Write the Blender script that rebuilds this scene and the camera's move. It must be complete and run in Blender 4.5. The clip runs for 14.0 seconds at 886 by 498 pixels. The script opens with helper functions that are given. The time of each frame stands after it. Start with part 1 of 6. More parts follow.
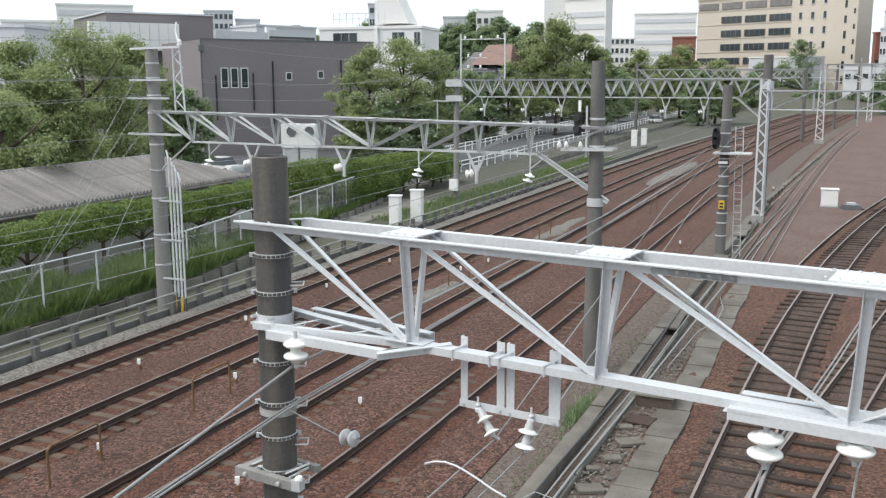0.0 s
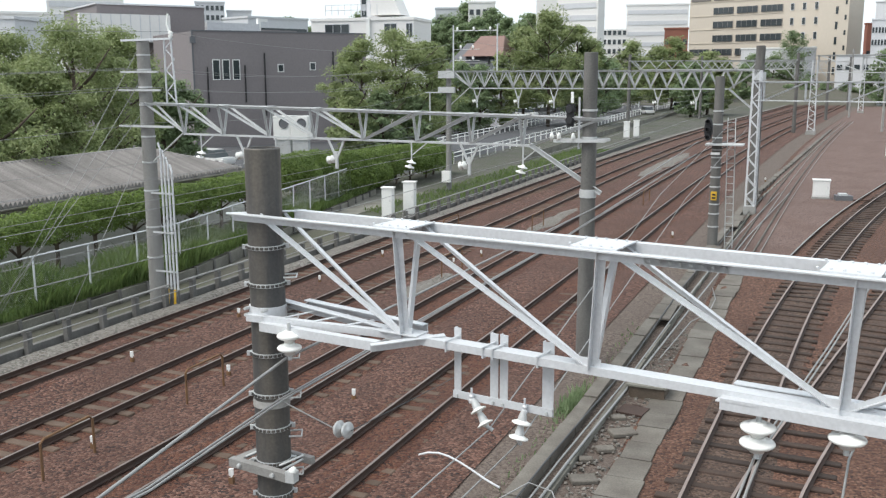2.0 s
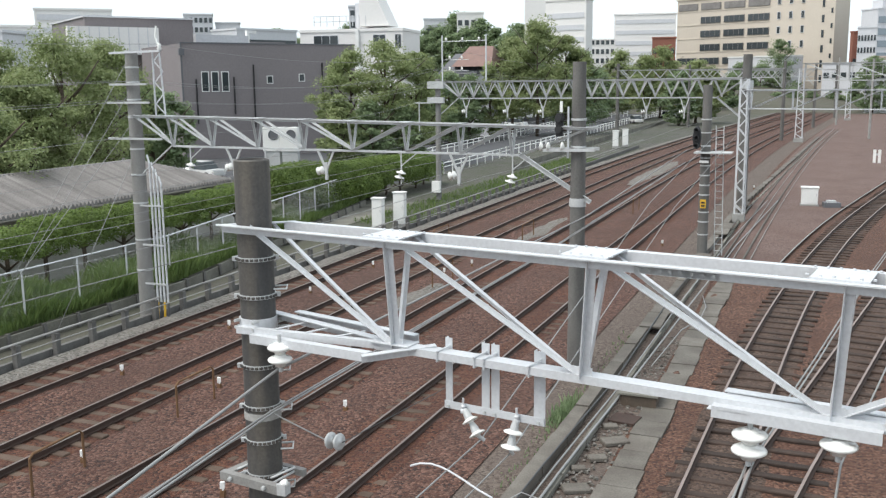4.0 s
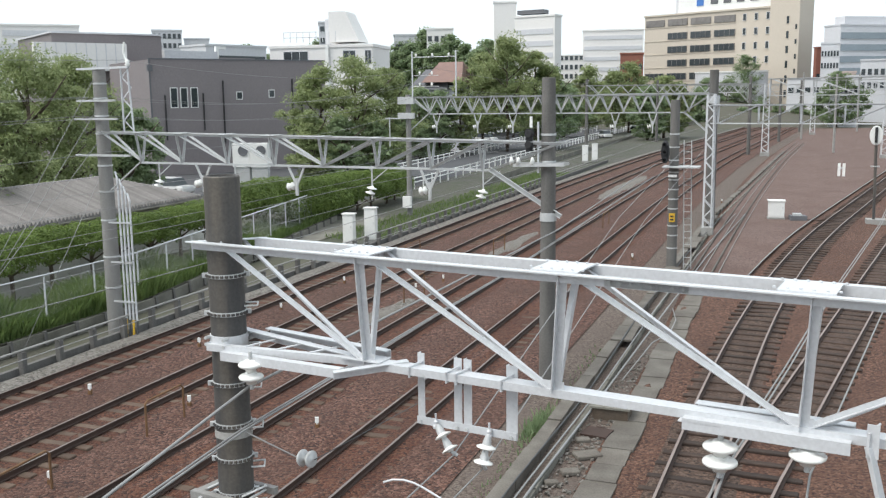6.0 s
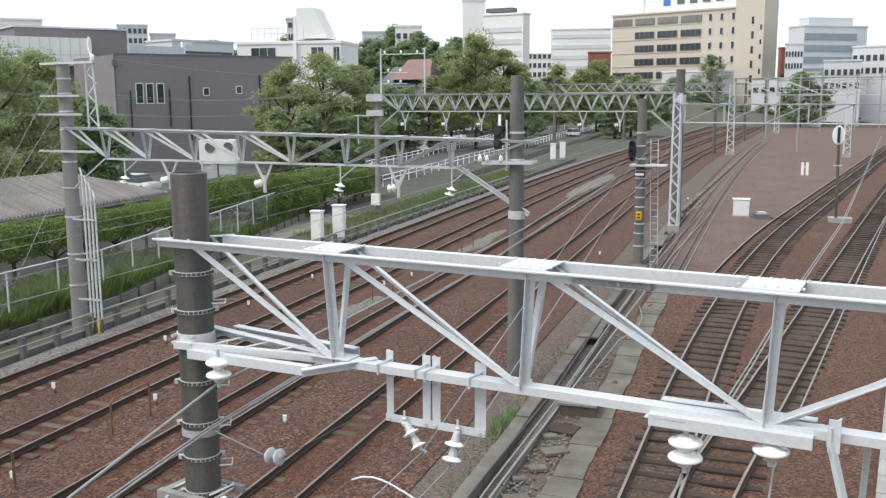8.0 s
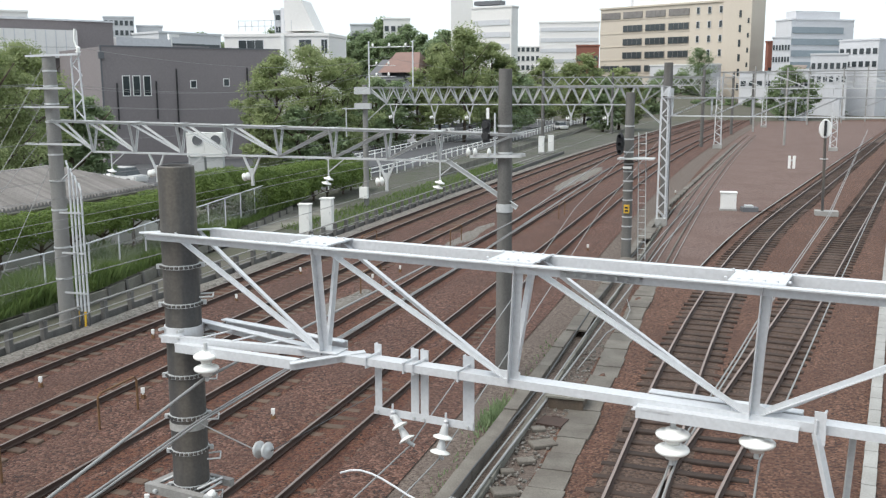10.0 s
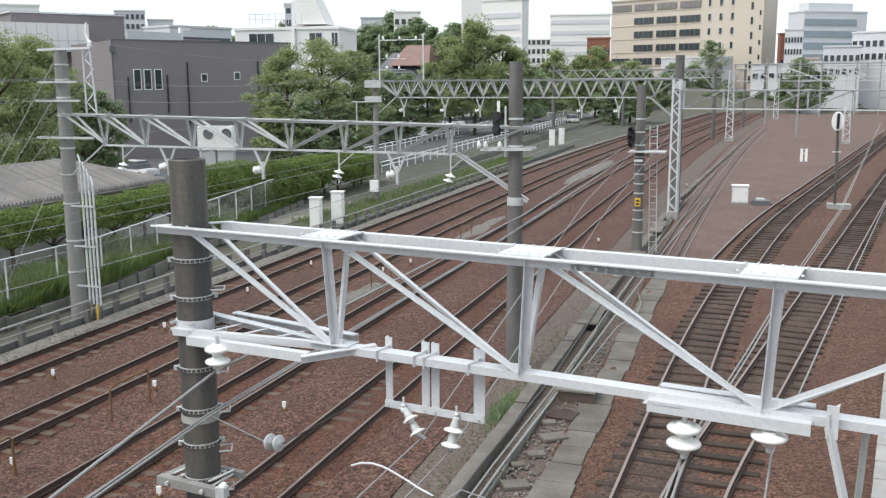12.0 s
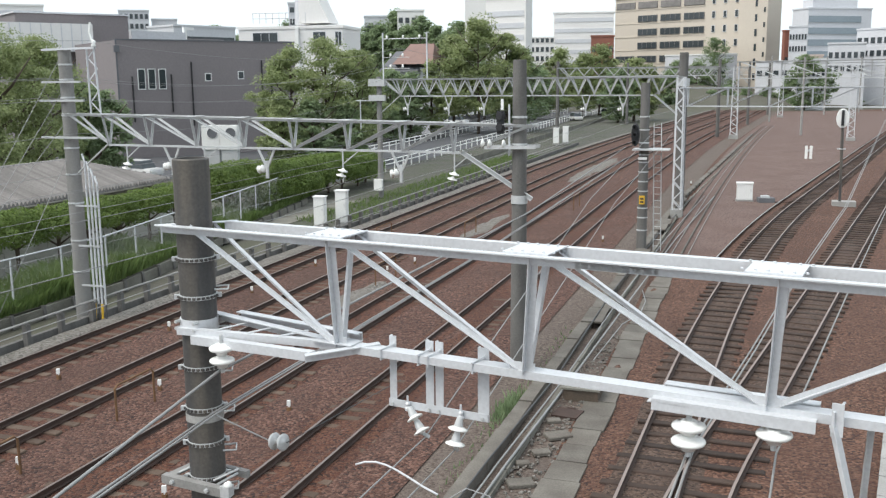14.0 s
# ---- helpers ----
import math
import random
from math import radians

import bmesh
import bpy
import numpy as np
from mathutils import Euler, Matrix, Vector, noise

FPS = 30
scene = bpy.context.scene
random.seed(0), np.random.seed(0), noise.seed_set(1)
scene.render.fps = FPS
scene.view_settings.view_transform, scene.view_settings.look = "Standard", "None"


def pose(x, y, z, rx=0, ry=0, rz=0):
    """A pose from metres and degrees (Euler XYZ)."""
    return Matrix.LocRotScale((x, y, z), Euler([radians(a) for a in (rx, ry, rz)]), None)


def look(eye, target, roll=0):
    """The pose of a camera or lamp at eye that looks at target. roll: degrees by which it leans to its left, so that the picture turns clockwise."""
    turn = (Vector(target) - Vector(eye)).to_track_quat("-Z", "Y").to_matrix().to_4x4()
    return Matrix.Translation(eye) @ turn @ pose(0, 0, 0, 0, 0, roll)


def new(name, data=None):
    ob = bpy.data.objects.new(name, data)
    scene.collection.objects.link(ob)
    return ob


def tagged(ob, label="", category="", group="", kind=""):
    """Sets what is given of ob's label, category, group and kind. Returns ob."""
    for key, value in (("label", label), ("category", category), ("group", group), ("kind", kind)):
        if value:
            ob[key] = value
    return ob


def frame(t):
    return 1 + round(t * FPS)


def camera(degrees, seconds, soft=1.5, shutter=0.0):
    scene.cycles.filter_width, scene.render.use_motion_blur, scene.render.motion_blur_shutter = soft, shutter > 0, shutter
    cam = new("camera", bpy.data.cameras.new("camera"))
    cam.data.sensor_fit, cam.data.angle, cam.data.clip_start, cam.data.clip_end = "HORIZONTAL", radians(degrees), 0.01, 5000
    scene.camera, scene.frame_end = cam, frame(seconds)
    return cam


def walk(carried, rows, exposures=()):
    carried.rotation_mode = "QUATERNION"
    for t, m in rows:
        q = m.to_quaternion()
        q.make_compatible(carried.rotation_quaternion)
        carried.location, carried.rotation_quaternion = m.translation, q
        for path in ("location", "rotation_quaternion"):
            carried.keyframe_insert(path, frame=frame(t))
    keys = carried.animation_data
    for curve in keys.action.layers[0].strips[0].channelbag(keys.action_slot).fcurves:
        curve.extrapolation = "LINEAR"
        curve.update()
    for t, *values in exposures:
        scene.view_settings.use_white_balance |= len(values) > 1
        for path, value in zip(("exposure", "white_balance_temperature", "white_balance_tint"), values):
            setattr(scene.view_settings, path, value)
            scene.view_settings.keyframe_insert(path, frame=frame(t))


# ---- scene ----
# Camera: held by hand on a footbridge 8 m above the rails, turning slowly.
PATH = [
    (0.0, pose(-0.002, 0.017, 8.001, 79.815, 0.124, 23.292)),
    (0.5, pose(0.005, 0.021, 7.998, 79.553, 0.103, 23.024)),
    (1.0, pose(-0.005, 0.015, 8.000, 79.434, 0.168, 22.828)),
    (1.5, pose(-0.008, 0.013, 7.999, 79.349, 0.109, 22.705)),
    (2.0, pose(-0.004, 0.010, 7.998, 79.316, 0.202, 22.832)),
    (2.5, pose(-0.004, 0.018, 7.997, 79.233, 0.399, 22.524)),
    (3.0, pose(-0.003, 0.022, 7.996, 79.348, 0.496, 22.454)),
    (5.5, pose(-0.004, 0.004, 7.996, 80.793, 0.846, 21.091)),
    (6.0, pose(-0.000, 0.005, 7.999, 80.830, 0.685, 20.388)),
    (6.5, pose(0.004, -0.008, 7.999, 80.908, 0.479, 19.745)),
    (7.0, pose(-0.003, -0.003, 8.001, 80.779, 0.313, 19.161)),
    (7.5, pose(-0.001, -0.018, 8.001, 80.721, 0.296, 18.757)),
    (8.0, pose(0.003, -0.015, 8.002, 80.665, 0.308, 18.499)),
    (8.5, pose(0.012, -0.013, 8.005, 80.642, 0.412, 18.232)),
    (11.0, pose(0.003, -0.021, 8.005, 80.008, 0.126, 17.677)),
    (11.5, pose(0.003, -0.015, 8.005, 79.967, 0.173, 18.117)),
    (12.0, pose(-0.001, -0.010, 8.002, 79.841, 0.319, 18.420)),
    (12.5, pose(-0.004, -0.009, 7.997, 79.738, 0.400, 18.502)),
    (13.0, pose(0.003, -0.005, 7.998, 79.639, 0.496, 18.625)),
    (13.5, pose(0.002, -0.006, 8.002, 79.599, 0.490, 18.521)),
    (14.0, pose(0.003, -0.001, 8.001, 79.752, 0.539, 18.649)),
]
cam = camera(50.46, 14.0, soft=1.3)
walk(cam, PATH, exposures=((0.0, 0.75), (14.0, 0.75)))

# World: bright overcast sky with a soft, hazy sun.
world = bpy.data.worlds.new("overcast")
scene.world = world
world.use_nodes = True
wn, wl = world.node_tree.nodes, world.node_tree.links
sky = wn.new("ShaderNodeTexSky")
sky.sky_type, sky.sun_disc = "NISHITA", False
sky.sun_elevation, sky.sun_rotation = radians(58), radians(-136)
sky.air_density, sky.dust_density, sky.ozone_density = 1.0, 3.0, 1.0
dim = wn.new("ShaderNodeVectorMath")
dim.operation = "SCALE"
dim.inputs["Scale"].default_value = 0.085
wl.new(sky.outputs[0], dim.inputs[0])
cloud = wn.new("ShaderNodeMix")
cloud.data_type = "RGBA"
cloud.inputs[0].default_value = 0.8
cloud.inputs[7].default_value = (0.71, 0.79, 0.845, 1)
wl.new(dim.outputs[0], cloud.inputs[6])
wl.new(cloud.outputs[2], wn["Background"].inputs[0])
wn["Background"].inputs[1].default_value = 1.0
sun = new("sun", bpy.data.lights.new("sun", "SUN"))
sun.data.energy, sun.data.angle, sun.data.color = 1.75, radians(40), (1.0, 0.96, 0.9)
sun.matrix_world = look((-38, -10, 86), (0, 30, 0))


# ---- materials ----
def mat(name, base, rough=0.7, metal=0.0, second=None, scale=3.0, fine=40.0, amount=0.5, bump=0.2, depth=0.01, vary=0.0, sharp=0.35, streak=1.0):
    """A surface with stains (scale) and grain (fine), both in metres^-1; vary shifts each piece's brightness; streak below 1 draws the stains out downwards."""
    m = bpy.data.materials.new(name)
    m.use_nodes = True
    n, l = m.node_tree.nodes, m.node_tree.links
    b = n["Principled BSDF"]
    b.inputs["Roughness"].default_value, b.inputs["Metallic"].default_value = rough, metal
    geo = n.new("ShaderNodeNewGeometry")
    big, small = n.new("ShaderNodeTexNoise"), n.new("ShaderNodeTexNoise")
    for tex, s, d in ((big, scale, 5), (small, fine, 3)):
        tex.inputs["Scale"].default_value, tex.inputs["Detail"].default_value = s, d
        l.new(geo.outputs["Position"], tex.inputs["Vector"])
    if streak != 1.0:
        long = n.new("ShaderNodeVectorMath")
        long.operation = "MULTIPLY"
        long.inputs[1].default_value = (1, 1, streak)
        l.new(geo.outputs["Position"], long.inputs[0])
        l.new(long.outputs[0], big.inputs["Vector"])
    second = second or tuple(c * 0.6 for c in base)
    ramp = n.new("ShaderNodeMapRange")
    ramp.inputs[1].default_value, ramp.inputs[2].default_value = 0.5 - sharp / 2, 0.5 + sharp / 2
    l.new(big.outputs[0], ramp.inputs[0])
    mul = n.new("ShaderNodeMath")
    mul.operation = "MULTIPLY"
    mul.inputs[1].default_value = amount
    l.new(ramp.outputs[0], mul.inputs[0])
    mix = n.new("ShaderNodeMix")
    mix.data_type = "RGBA"
    mix.inputs[6].default_value, mix.inputs[7].default_value = (*base, 1), (*second, 1)
    l.new(mul.outputs[0], mix.inputs[0])
    grain = n.new("ShaderNodeHueSaturation")
    val = n.new("ShaderNodeMapRange")
    val.inputs[3].default_value, val.inputs[4].default_value = 1 - 0.5 * amount, 1 + 0.5 * amount
    l.new(small.outputs[0], val.inputs[0])
    out = val.outputs[0]
    if vary:
        info = n.new("ShaderNodeObjectInfo")
        rnd = n.new("ShaderNodeMapRange")
        rnd.inputs[3].default_value, rnd.inputs[4].default_value = 1 - vary, 1 + vary
        l.new(info.outputs["Random"], rnd.inputs[0])
        both = n.new("ShaderNodeMath")
        both.operation = "MULTIPLY"
        l.new(out, both.inputs[0])
        l.new(rnd.outputs[0], both.inputs[1])
        out = both.outputs[0]
    l.new(out, grain.inputs["Value"])
    l.new(mix.outputs[2], grain.inputs["Color"])
    l.new(grain.outputs[0], b.inputs["Base Color"])
    if bump:
        bp = n.new("ShaderNodeBump")
        bp.inputs["Strength"].default_value, bp.inputs["Distance"].default_value = bump, depth
        l.new(small.outputs[0], bp.inputs["Height"])
        l.new(bp.outputs[0], b.inputs["Normal"])
    return m


def stone_mat(name, cols, size=0.06, patch=None, patch_scale=0.25, bump=0.9, patch_amount=0.7):
    """Loose crushed stone: cells of their own colour, with larger drifts of another tint."""
    m = bpy.data.materials.new(name)
    m.use_nodes = True
    n, l = m.node_tree.nodes, m.node_tree.links
    b = n["Principled BSDF"]
    b.inputs["Roughness"].default_value = 0.9
    geo = n.new("ShaderNodeNewGeometry")
    vor = n.new("ShaderNodeTexVoronoi")
    vor.inputs["Scale"].default_value = 1 / size
    l.new(geo.outputs["Position"], vor.inputs["Vector"])
    sep = n.new("ShaderNodeSeparateColor")
    l.new(vor.outputs["Color"], sep.inputs[0])
    ramp = n.new("ShaderNodeValToRGB")
    els = ramp.color_ramp.elements
    while len(els) < len(cols):
        els.new(0.5)
    for k, c in enumerate(cols):
        els[k].position, els[k].color = k / (len(cols) - 1), (*c, 1)
    l.new(sep.outputs[0], ramp.inputs[0])
    noi = n.new("ShaderNodeTexNoise")
    noi.inputs["Scale"].default_value, noi.inputs["Detail"].default_value = patch_scale, 6
    l.new(geo.outputs["Position"], noi.inputs["Vector"])
    rng = n.new("ShaderNodeMapRange")
    rng.inputs[1].default_value, rng.inputs[2].default_value, rng.inputs[4].default_value = 0.42, 0.66, patch_amount
    l.new(noi.outputs[0], rng.inputs[0])
    mix = n.new("ShaderNodeMix")
    mix.data_type = "RGBA"
    mix.inputs[7].default_value = (*(patch or cols[0]), 1)
    l.new(rng.outputs[0], mix.inputs[0])
    l.new(ramp.outputs[0], mix.inputs[6])
    l.new(mix.outputs[2], b.inputs["Base Color"])
    bp = n.new("ShaderNodeBump")
    bp.inputs["Strength"].default_value, bp.inputs["Distance"].default_value, bp.invert = bump, size * 0.6, True
    l.new(vor.outputs["Distance"], bp.inputs["Height"])
    l.new(bp.outputs[0], b.inputs["Normal"])
    return m


def leaf_mat(name, a, c, vary=0.35):
    m = bpy.data.materials.new(name)
    m.use_nodes = True
    n, l = m.node_tree.nodes, m.node_tree.links
    b = n["Principled BSDF"]
    b.inputs["Roughness"].default_value = 0.6
    geo = n.new("ShaderNodeNewGeometry")
    noi = n.new("ShaderNodeTexNoise")
    noi.inputs["Scale"].default_value = 0.5
    l.new(geo.outputs["Position"], noi.inputs["Vector"])
    add = n.new("ShaderNodeMath")
    add.operation = "MULTIPLY_ADD"
    add.inputs[1].default_value = 0.6
    l.new(geo.outputs["Random Per Island"], add.inputs[0])
    sub = n.new("ShaderNodeMath")
    sub.operation = "SUBTRACT"
    sub.inputs[1].default_value = 0.3
    l.new(noi.outputs[0], sub.inputs[0])
    l.new(sub.outputs[0], add.inputs[2])
    mix = n.new("ShaderNodeMix")
    mix.data_type = "RGBA"
    mix.inputs[6].default_value, mix.inputs[7].default_value = (*a, 1), (*c, 1)
    l.new(add.outputs[0], mix.inputs[0])
    l.new(mix.outputs[2], b.inputs["Base Color"])
    glow = n.new("ShaderNodeBsdfTranslucent")
    l.new(mix.outputs[2], glow.inputs["Color"])
    two = n.new("ShaderNodeMixShader")
    two.inputs[0].default_value = 0.48
    l.new(b.outputs[0], two.inputs[1])
    l.new(glow.outputs[0], two.inputs[2])
    l.new(two.outputs[0], n["Material Output"].inputs["Surface"])
    return m


M_BALLAST = stone_mat("rusty_ballast", [(0.011, 0.006, 0.005), (0.062, 0.024, 0.015), (0.083, 0.033, 0.021), (0.187, 0.101, 0.073), (0.038, 0.016, 0.010)], 0.06, (0.062, 0.029, 0.020), 0.3, 1.0, 0.55)
M_BALLAST_RUST = stone_mat("rust_stained_ballast", [(0.011, 0.006, 0.004), (0.071, 0.024, 0.013), (0.095, 0.032, 0.016), (0.141, 0.063, 0.037), (0.039, 0.013, 0.006)], 0.058, (0.049, 0.018, 0.011), 0.35, 1.0, 0.5)
M_BALLAST_GREY = stone_mat("grey_ballast", [(0.045, 0.041, 0.036), (0.150, 0.141, 0.122), (0.247, 0.229, 0.209), (0.105, 0.089, 0.072)], 0.07, (0.150, 0.133, 0.115), 0.4)
M_BALLAST_TAN = stone_mat("tan_ballast", [(0.015, 0.006, 0.005), (0.069, 0.028, 0.016), (0.094, 0.041, 0.024), (0.187, 0.100, 0.065), (0.043, 0.018, 0.010)], 0.055, (0.061, 0.026, 0.016), 0.3, 1.0, 0.6)
M_DUST = stone_mat("dusty_grit", [(0.040, 0.028, 0.021), (0.099, 0.071, 0.057), (0.158, 0.128, 0.107), (0.071, 0.048, 0.036)], 0.055, (0.099, 0.075, 0.062), 0.6, 0.7)
M_SLAB = mat("dirty_slab", (0.155, 0.142, 0.122), 0.9, 0, (0.085, 0.072, 0.06), 1.2, 25, 0.8, 0.3, 0.01, 0.12)
M_GRAVEL = stone_mat("fine_gravel", [(0.061, 0.035, 0.028), (0.131, 0.082, 0.069), (0.192, 0.131, 0.113), (0.096, 0.059, 0.047)], 0.06, (0.104, 0.061, 0.047), 0.3, 0.8)
M_EARTH = mat("dry_earth", (0.094, 0.085, 0.070), 0.95, 0, (0.064, 0.068, 0.038), 0.35, 9, 0.8, 0.5, 0.05)
M_VERGE = stone_mat("dusty_verge", [(0.036, 0.034, 0.029), (0.076, 0.072, 0.063), (0.115, 0.108, 0.097), (0.054, 0.061, 0.032)], 0.07, (0.050, 0.061, 0.029), 0.35, 0.8)
M_SIDING_BED = stone_mat("dark_oily_ballast", [(0.012, 0.008, 0.006), (0.06, 0.035, 0.024), (0.085, 0.05, 0.035), (0.14, 0.095, 0.07), (0.035, 0.02, 0.014)], 0.05, (0.05, 0.03, 0.022), 0.5, 1.0, 0.5)
M_ASPHALT = mat("old_asphalt", (0.071, 0.072, 0.077), 0.9, 0, (0.056, 0.057, 0.062), 0.4, 30, 0.5, 0.2)
M_RAIL = mat("rusty_rail_web", (0.062, 0.036, 0.027), 0.8, 0.1, (0.036, 0.024, 0.02), 2, 30, 0.6)
M_RAILHEAD = mat("worn_rail_head", (0.26, 0.22, 0.2), 0.42, 0.75, (0.17, 0.12, 0.1), 0.8, 30, 0.5, 0.05)
M_RAILHEAD_RUST = mat("rusty_rail_head", (0.3, 0.24, 0.215), 0.5, 0.4, (0.2, 0.15, 0.13), 0.8, 30, 0.5, 0.05)
M_SLEEPER_PC = mat("concrete_sleeper", (0.112, 0.079, 0.058), 0.9, 0, (0.067, 0.040, 0.027), 3, 40, 0.7, 0.3, 0.01, 0.2)
M_SLEEPER_WOOD = mat("tarred_wood_sleeper", (0.054, 0.033, 0.024), 0.85, 0, (0.024, 0.015, 0.011), 5, 50, 0.7, 0.4, 0.01, 0.35)
M_ZINC = mat("galvanized_paint", (0.585, 0.597, 0.615), 0.4, 0.08, (0.5, 0.515, 0.535), 2.5, 25, 0.3, 0.05, 0.004)
M_ZINC_DULL = mat("weathered_zinc", (0.52, 0.53, 0.53), 0.55, 0.2, (0.4, 0.41, 0.41), 2.5, 25, 0.4, 0.1)
M_PIPE_STEEL = mat("dark_weathered_column", (0.058, 0.057, 0.057), 0.65, 0.1, (0.135, 0.118, 0.098), 5.0, 30, 0.75, 0.12, 0.006, 0, 0.3, 0.12)
M_POLE = mat("weathered_pole_concrete", (0.25, 0.245, 0.235), 0.9, 0, (0.17, 0.165, 0.155), 3.0, 30, 0.6, 0.25, 0.008, 0, 0.35, 0.2)
M_CONC_DARK = mat("aged_dark_concrete", (0.15, 0.145, 0.137), 0.9, 0, (0.08, 0.076, 0.072), 3.0, 25, 0.7, 0.3, 0.01, 0, 0.35, 0.2)
M_CONC = mat("grey_concrete", (0.34, 0.335, 0.32), 0.9, 0, (0.22, 0.215, 0.2), 1.0, 25, 0.6, 0.3)
M_CONC_WALL = mat("stained_concrete_wall", (0.208, 0.200, 0.171), 0.95, 0, (0.096, 0.092, 0.076), 0.8, 20, 0.8, 0.3)
M_PALEWALL = mat("pale_wall_render", (0.5, 0.49, 0.46), 0.9, 0, (0.36, 0.35, 0.32), 0.9, 20, 0.6, 0.2)
M_PORCELAIN = mat("white_porcelain", (0.82, 0.82, 0.79), 0.18, 0, (0.7, 0.7, 0.66), 6, 60, 0.15, 0.0)
M_WIRE = mat("grey_cable", (0.3, 0.3, 0.295), 0.6, 0.3, None, 4, 60, 0.3, 0)
M_WIRE_DARK = mat("dark_cable", (0.07, 0.07, 0.07), 0.6, 0.1, None, 4, 60, 0.3, 0)
M_WHITE = mat("white_paint", (0.78, 0.78, 0.76), 0.5, 0, (0.62, 0.62, 0.59), 1.0, 15, 0.25, 0.05)
M_BLACK = mat("matt_black_paint", (0.02, 0.02, 0.022), 0.6, 0, None, 3, 30, 0.3, 0)
M_YELLOW = mat("yellow_paint", (0.7, 0.42, 0.03), 0.6, 0, (0.45, 0.27, 0.03), 5, 40, 0.3, 0)
M_RUST = mat("rusty_pipe", (0.19, 0.105, 0.05), 0.8, 0.2, (0.11, 0.06, 0.035), 4, 40, 0.6, 0.1)
M_RED = mat("red_lens", (0.25, 0.01, 0.01), 0.3)
M_BARK = mat("bark", (0.1, 0.075, 0.055), 0.95, 0, (0.06, 0.05, 0.04), 4, 20, 0.6, 0.5, 0.03)
M_LEAF = leaf_mat("broad_leaves", (0.141, 0.192, 0.069), (0.395, 0.443, 0.215))
M_LEAF_DARK = leaf_mat("dark_leaves", (0.120, 0.179, 0.086), (0.315, 0.392, 0.213))
M_HEDGE = leaf_mat("hedge_leaves", (0.075, 0.12, 0.028), (0.21, 0.29, 0.07))
M_GRASS = leaf_mat("tall_grass", (0.07, 0.12, 0.032), (0.2, 0.27, 0.085))
M_DARKWALL = mat("dark_grey_siding", (0.211, 0.188, 0.191), 0.75, 0, (0.181, 0.163, 0.165), 0.15, 6, 0.4, 0.1)
M_BEIGE = mat("beige_tile_facade", (0.534, 0.474, 0.400), 0.8, 0, (0.491, 0.437, 0.368), 0.08, 3, 0.25, 0)
M_FACADE = mat("pale_render", (0.735, 0.717, 0.697), 0.85, 0, (0.643, 0.634, 0.620), 0.1, 3, 0.12, 0)
M_FACADE_GREY = mat("grey_render", (0.575, 0.580, 0.602), 0.85, 0, (0.494, 0.499, 0.519), 0.1, 3, 0.3, 0)
M_GLASS = mat("window_glass", (0.045, 0.055, 0.06), 0.12, 0, (0.03, 0.035, 0.04), 0.3, 3, 0.5, 0)
M_OFFICE_GLASS = mat("pale_office_glass", (0.240, 0.285, 0.315), 0.2, 0, (0.180, 0.210, 0.240), 0.2, 3, 0.4, 0)
M_TILE = mat("weathered_grey_sheet", (0.220, 0.207, 0.198), 0.85, 0, (0.132, 0.122, 0.116), 0.6, 12, 0.6, 0.1, 0.01, 0.16)
M_TILE_RED = mat("red_roof_tile", (0.234, 0.150, 0.127), 0.85, 0, (0.180, 0.120, 0.110), 1, 12, 0.5, 0.1)
M_ROOFDARK = mat("dark_roof", (0.13, 0.135, 0.145), 0.7, 0, (0.1, 0.1, 0.11), 0.3, 8, 0.4, 0)
M_BRICKRED = mat("red_brick_facade", (0.25, 0.1, 0.07), 0.85, 0, (0.19, 0.08, 0.06), 0.2, 5, 0.4, 0)
M_CAR_WHITE = mat("white_car_paint", (0.7, 0.7, 0.7), 0.25, 0, (0.65, 0.65, 0.65), 1, 10, 0.1, 0)
M_CAR_DARK = mat("dark_car_paint", (0.050, 0.055, 0.065), 0.25, 0, None, 1, 10, 0.1, 0)
M_BLUE = mat("blue_paint", (0.06, 0.18, 0.5), 0.5, 0, None, 1, 10, 0.1, 0)

# ---- mesh helpers ----
ORG = {}


def thing(name, loc, label, category, group="", kind=""):
    ob = new(name)
    ob.location = loc
    ob.empty_display_size = 0.2
    ORG[ob.name] = Vector(loc)
    return tagged(ob, label, category, group, kind)


def solid(name, bm, material, label="", category="", kind="", group="", loc=(0, 0, 0), smooth=False):
    """One mesh as a top-level thing."""
    me = bpy.data.meshes.new(name)
    bmesh.ops.translate(bm, verts=bm.verts, vec=-Vector(loc))
    bm.to_mesh(me)
    bm.free()
    me.materials.append(material)
    if smooth:
        me.polygons.foreach_set("use_smooth", [True] * len(me.polygons))
    ob = new(name, me)
    ob.location = loc
    ORG[ob.name] = Vector(loc)
    return tagged(ob, label, category, group, kind)


def part(name, bm, material, parent, label="", smooth=False, kind=""):
    """One mesh, modelled in world places, as a part of a thing or of a part."""
    org = ORG[parent.name]
    me = bpy.data.meshes.new(name)
    bmesh.ops.translate(bm, verts=bm.verts, vec=-org)
    bm.to_mesh(me)
    bm.free()
    me.materials.append(material)
    if smooth:
        me.polygons.foreach_set("use_smooth", [True] * len(me.polygons))
    ob = new(name, me)
    ob.parent = parent
    ORG[ob.name] = org
    return tagged(ob, label, kind=kind)


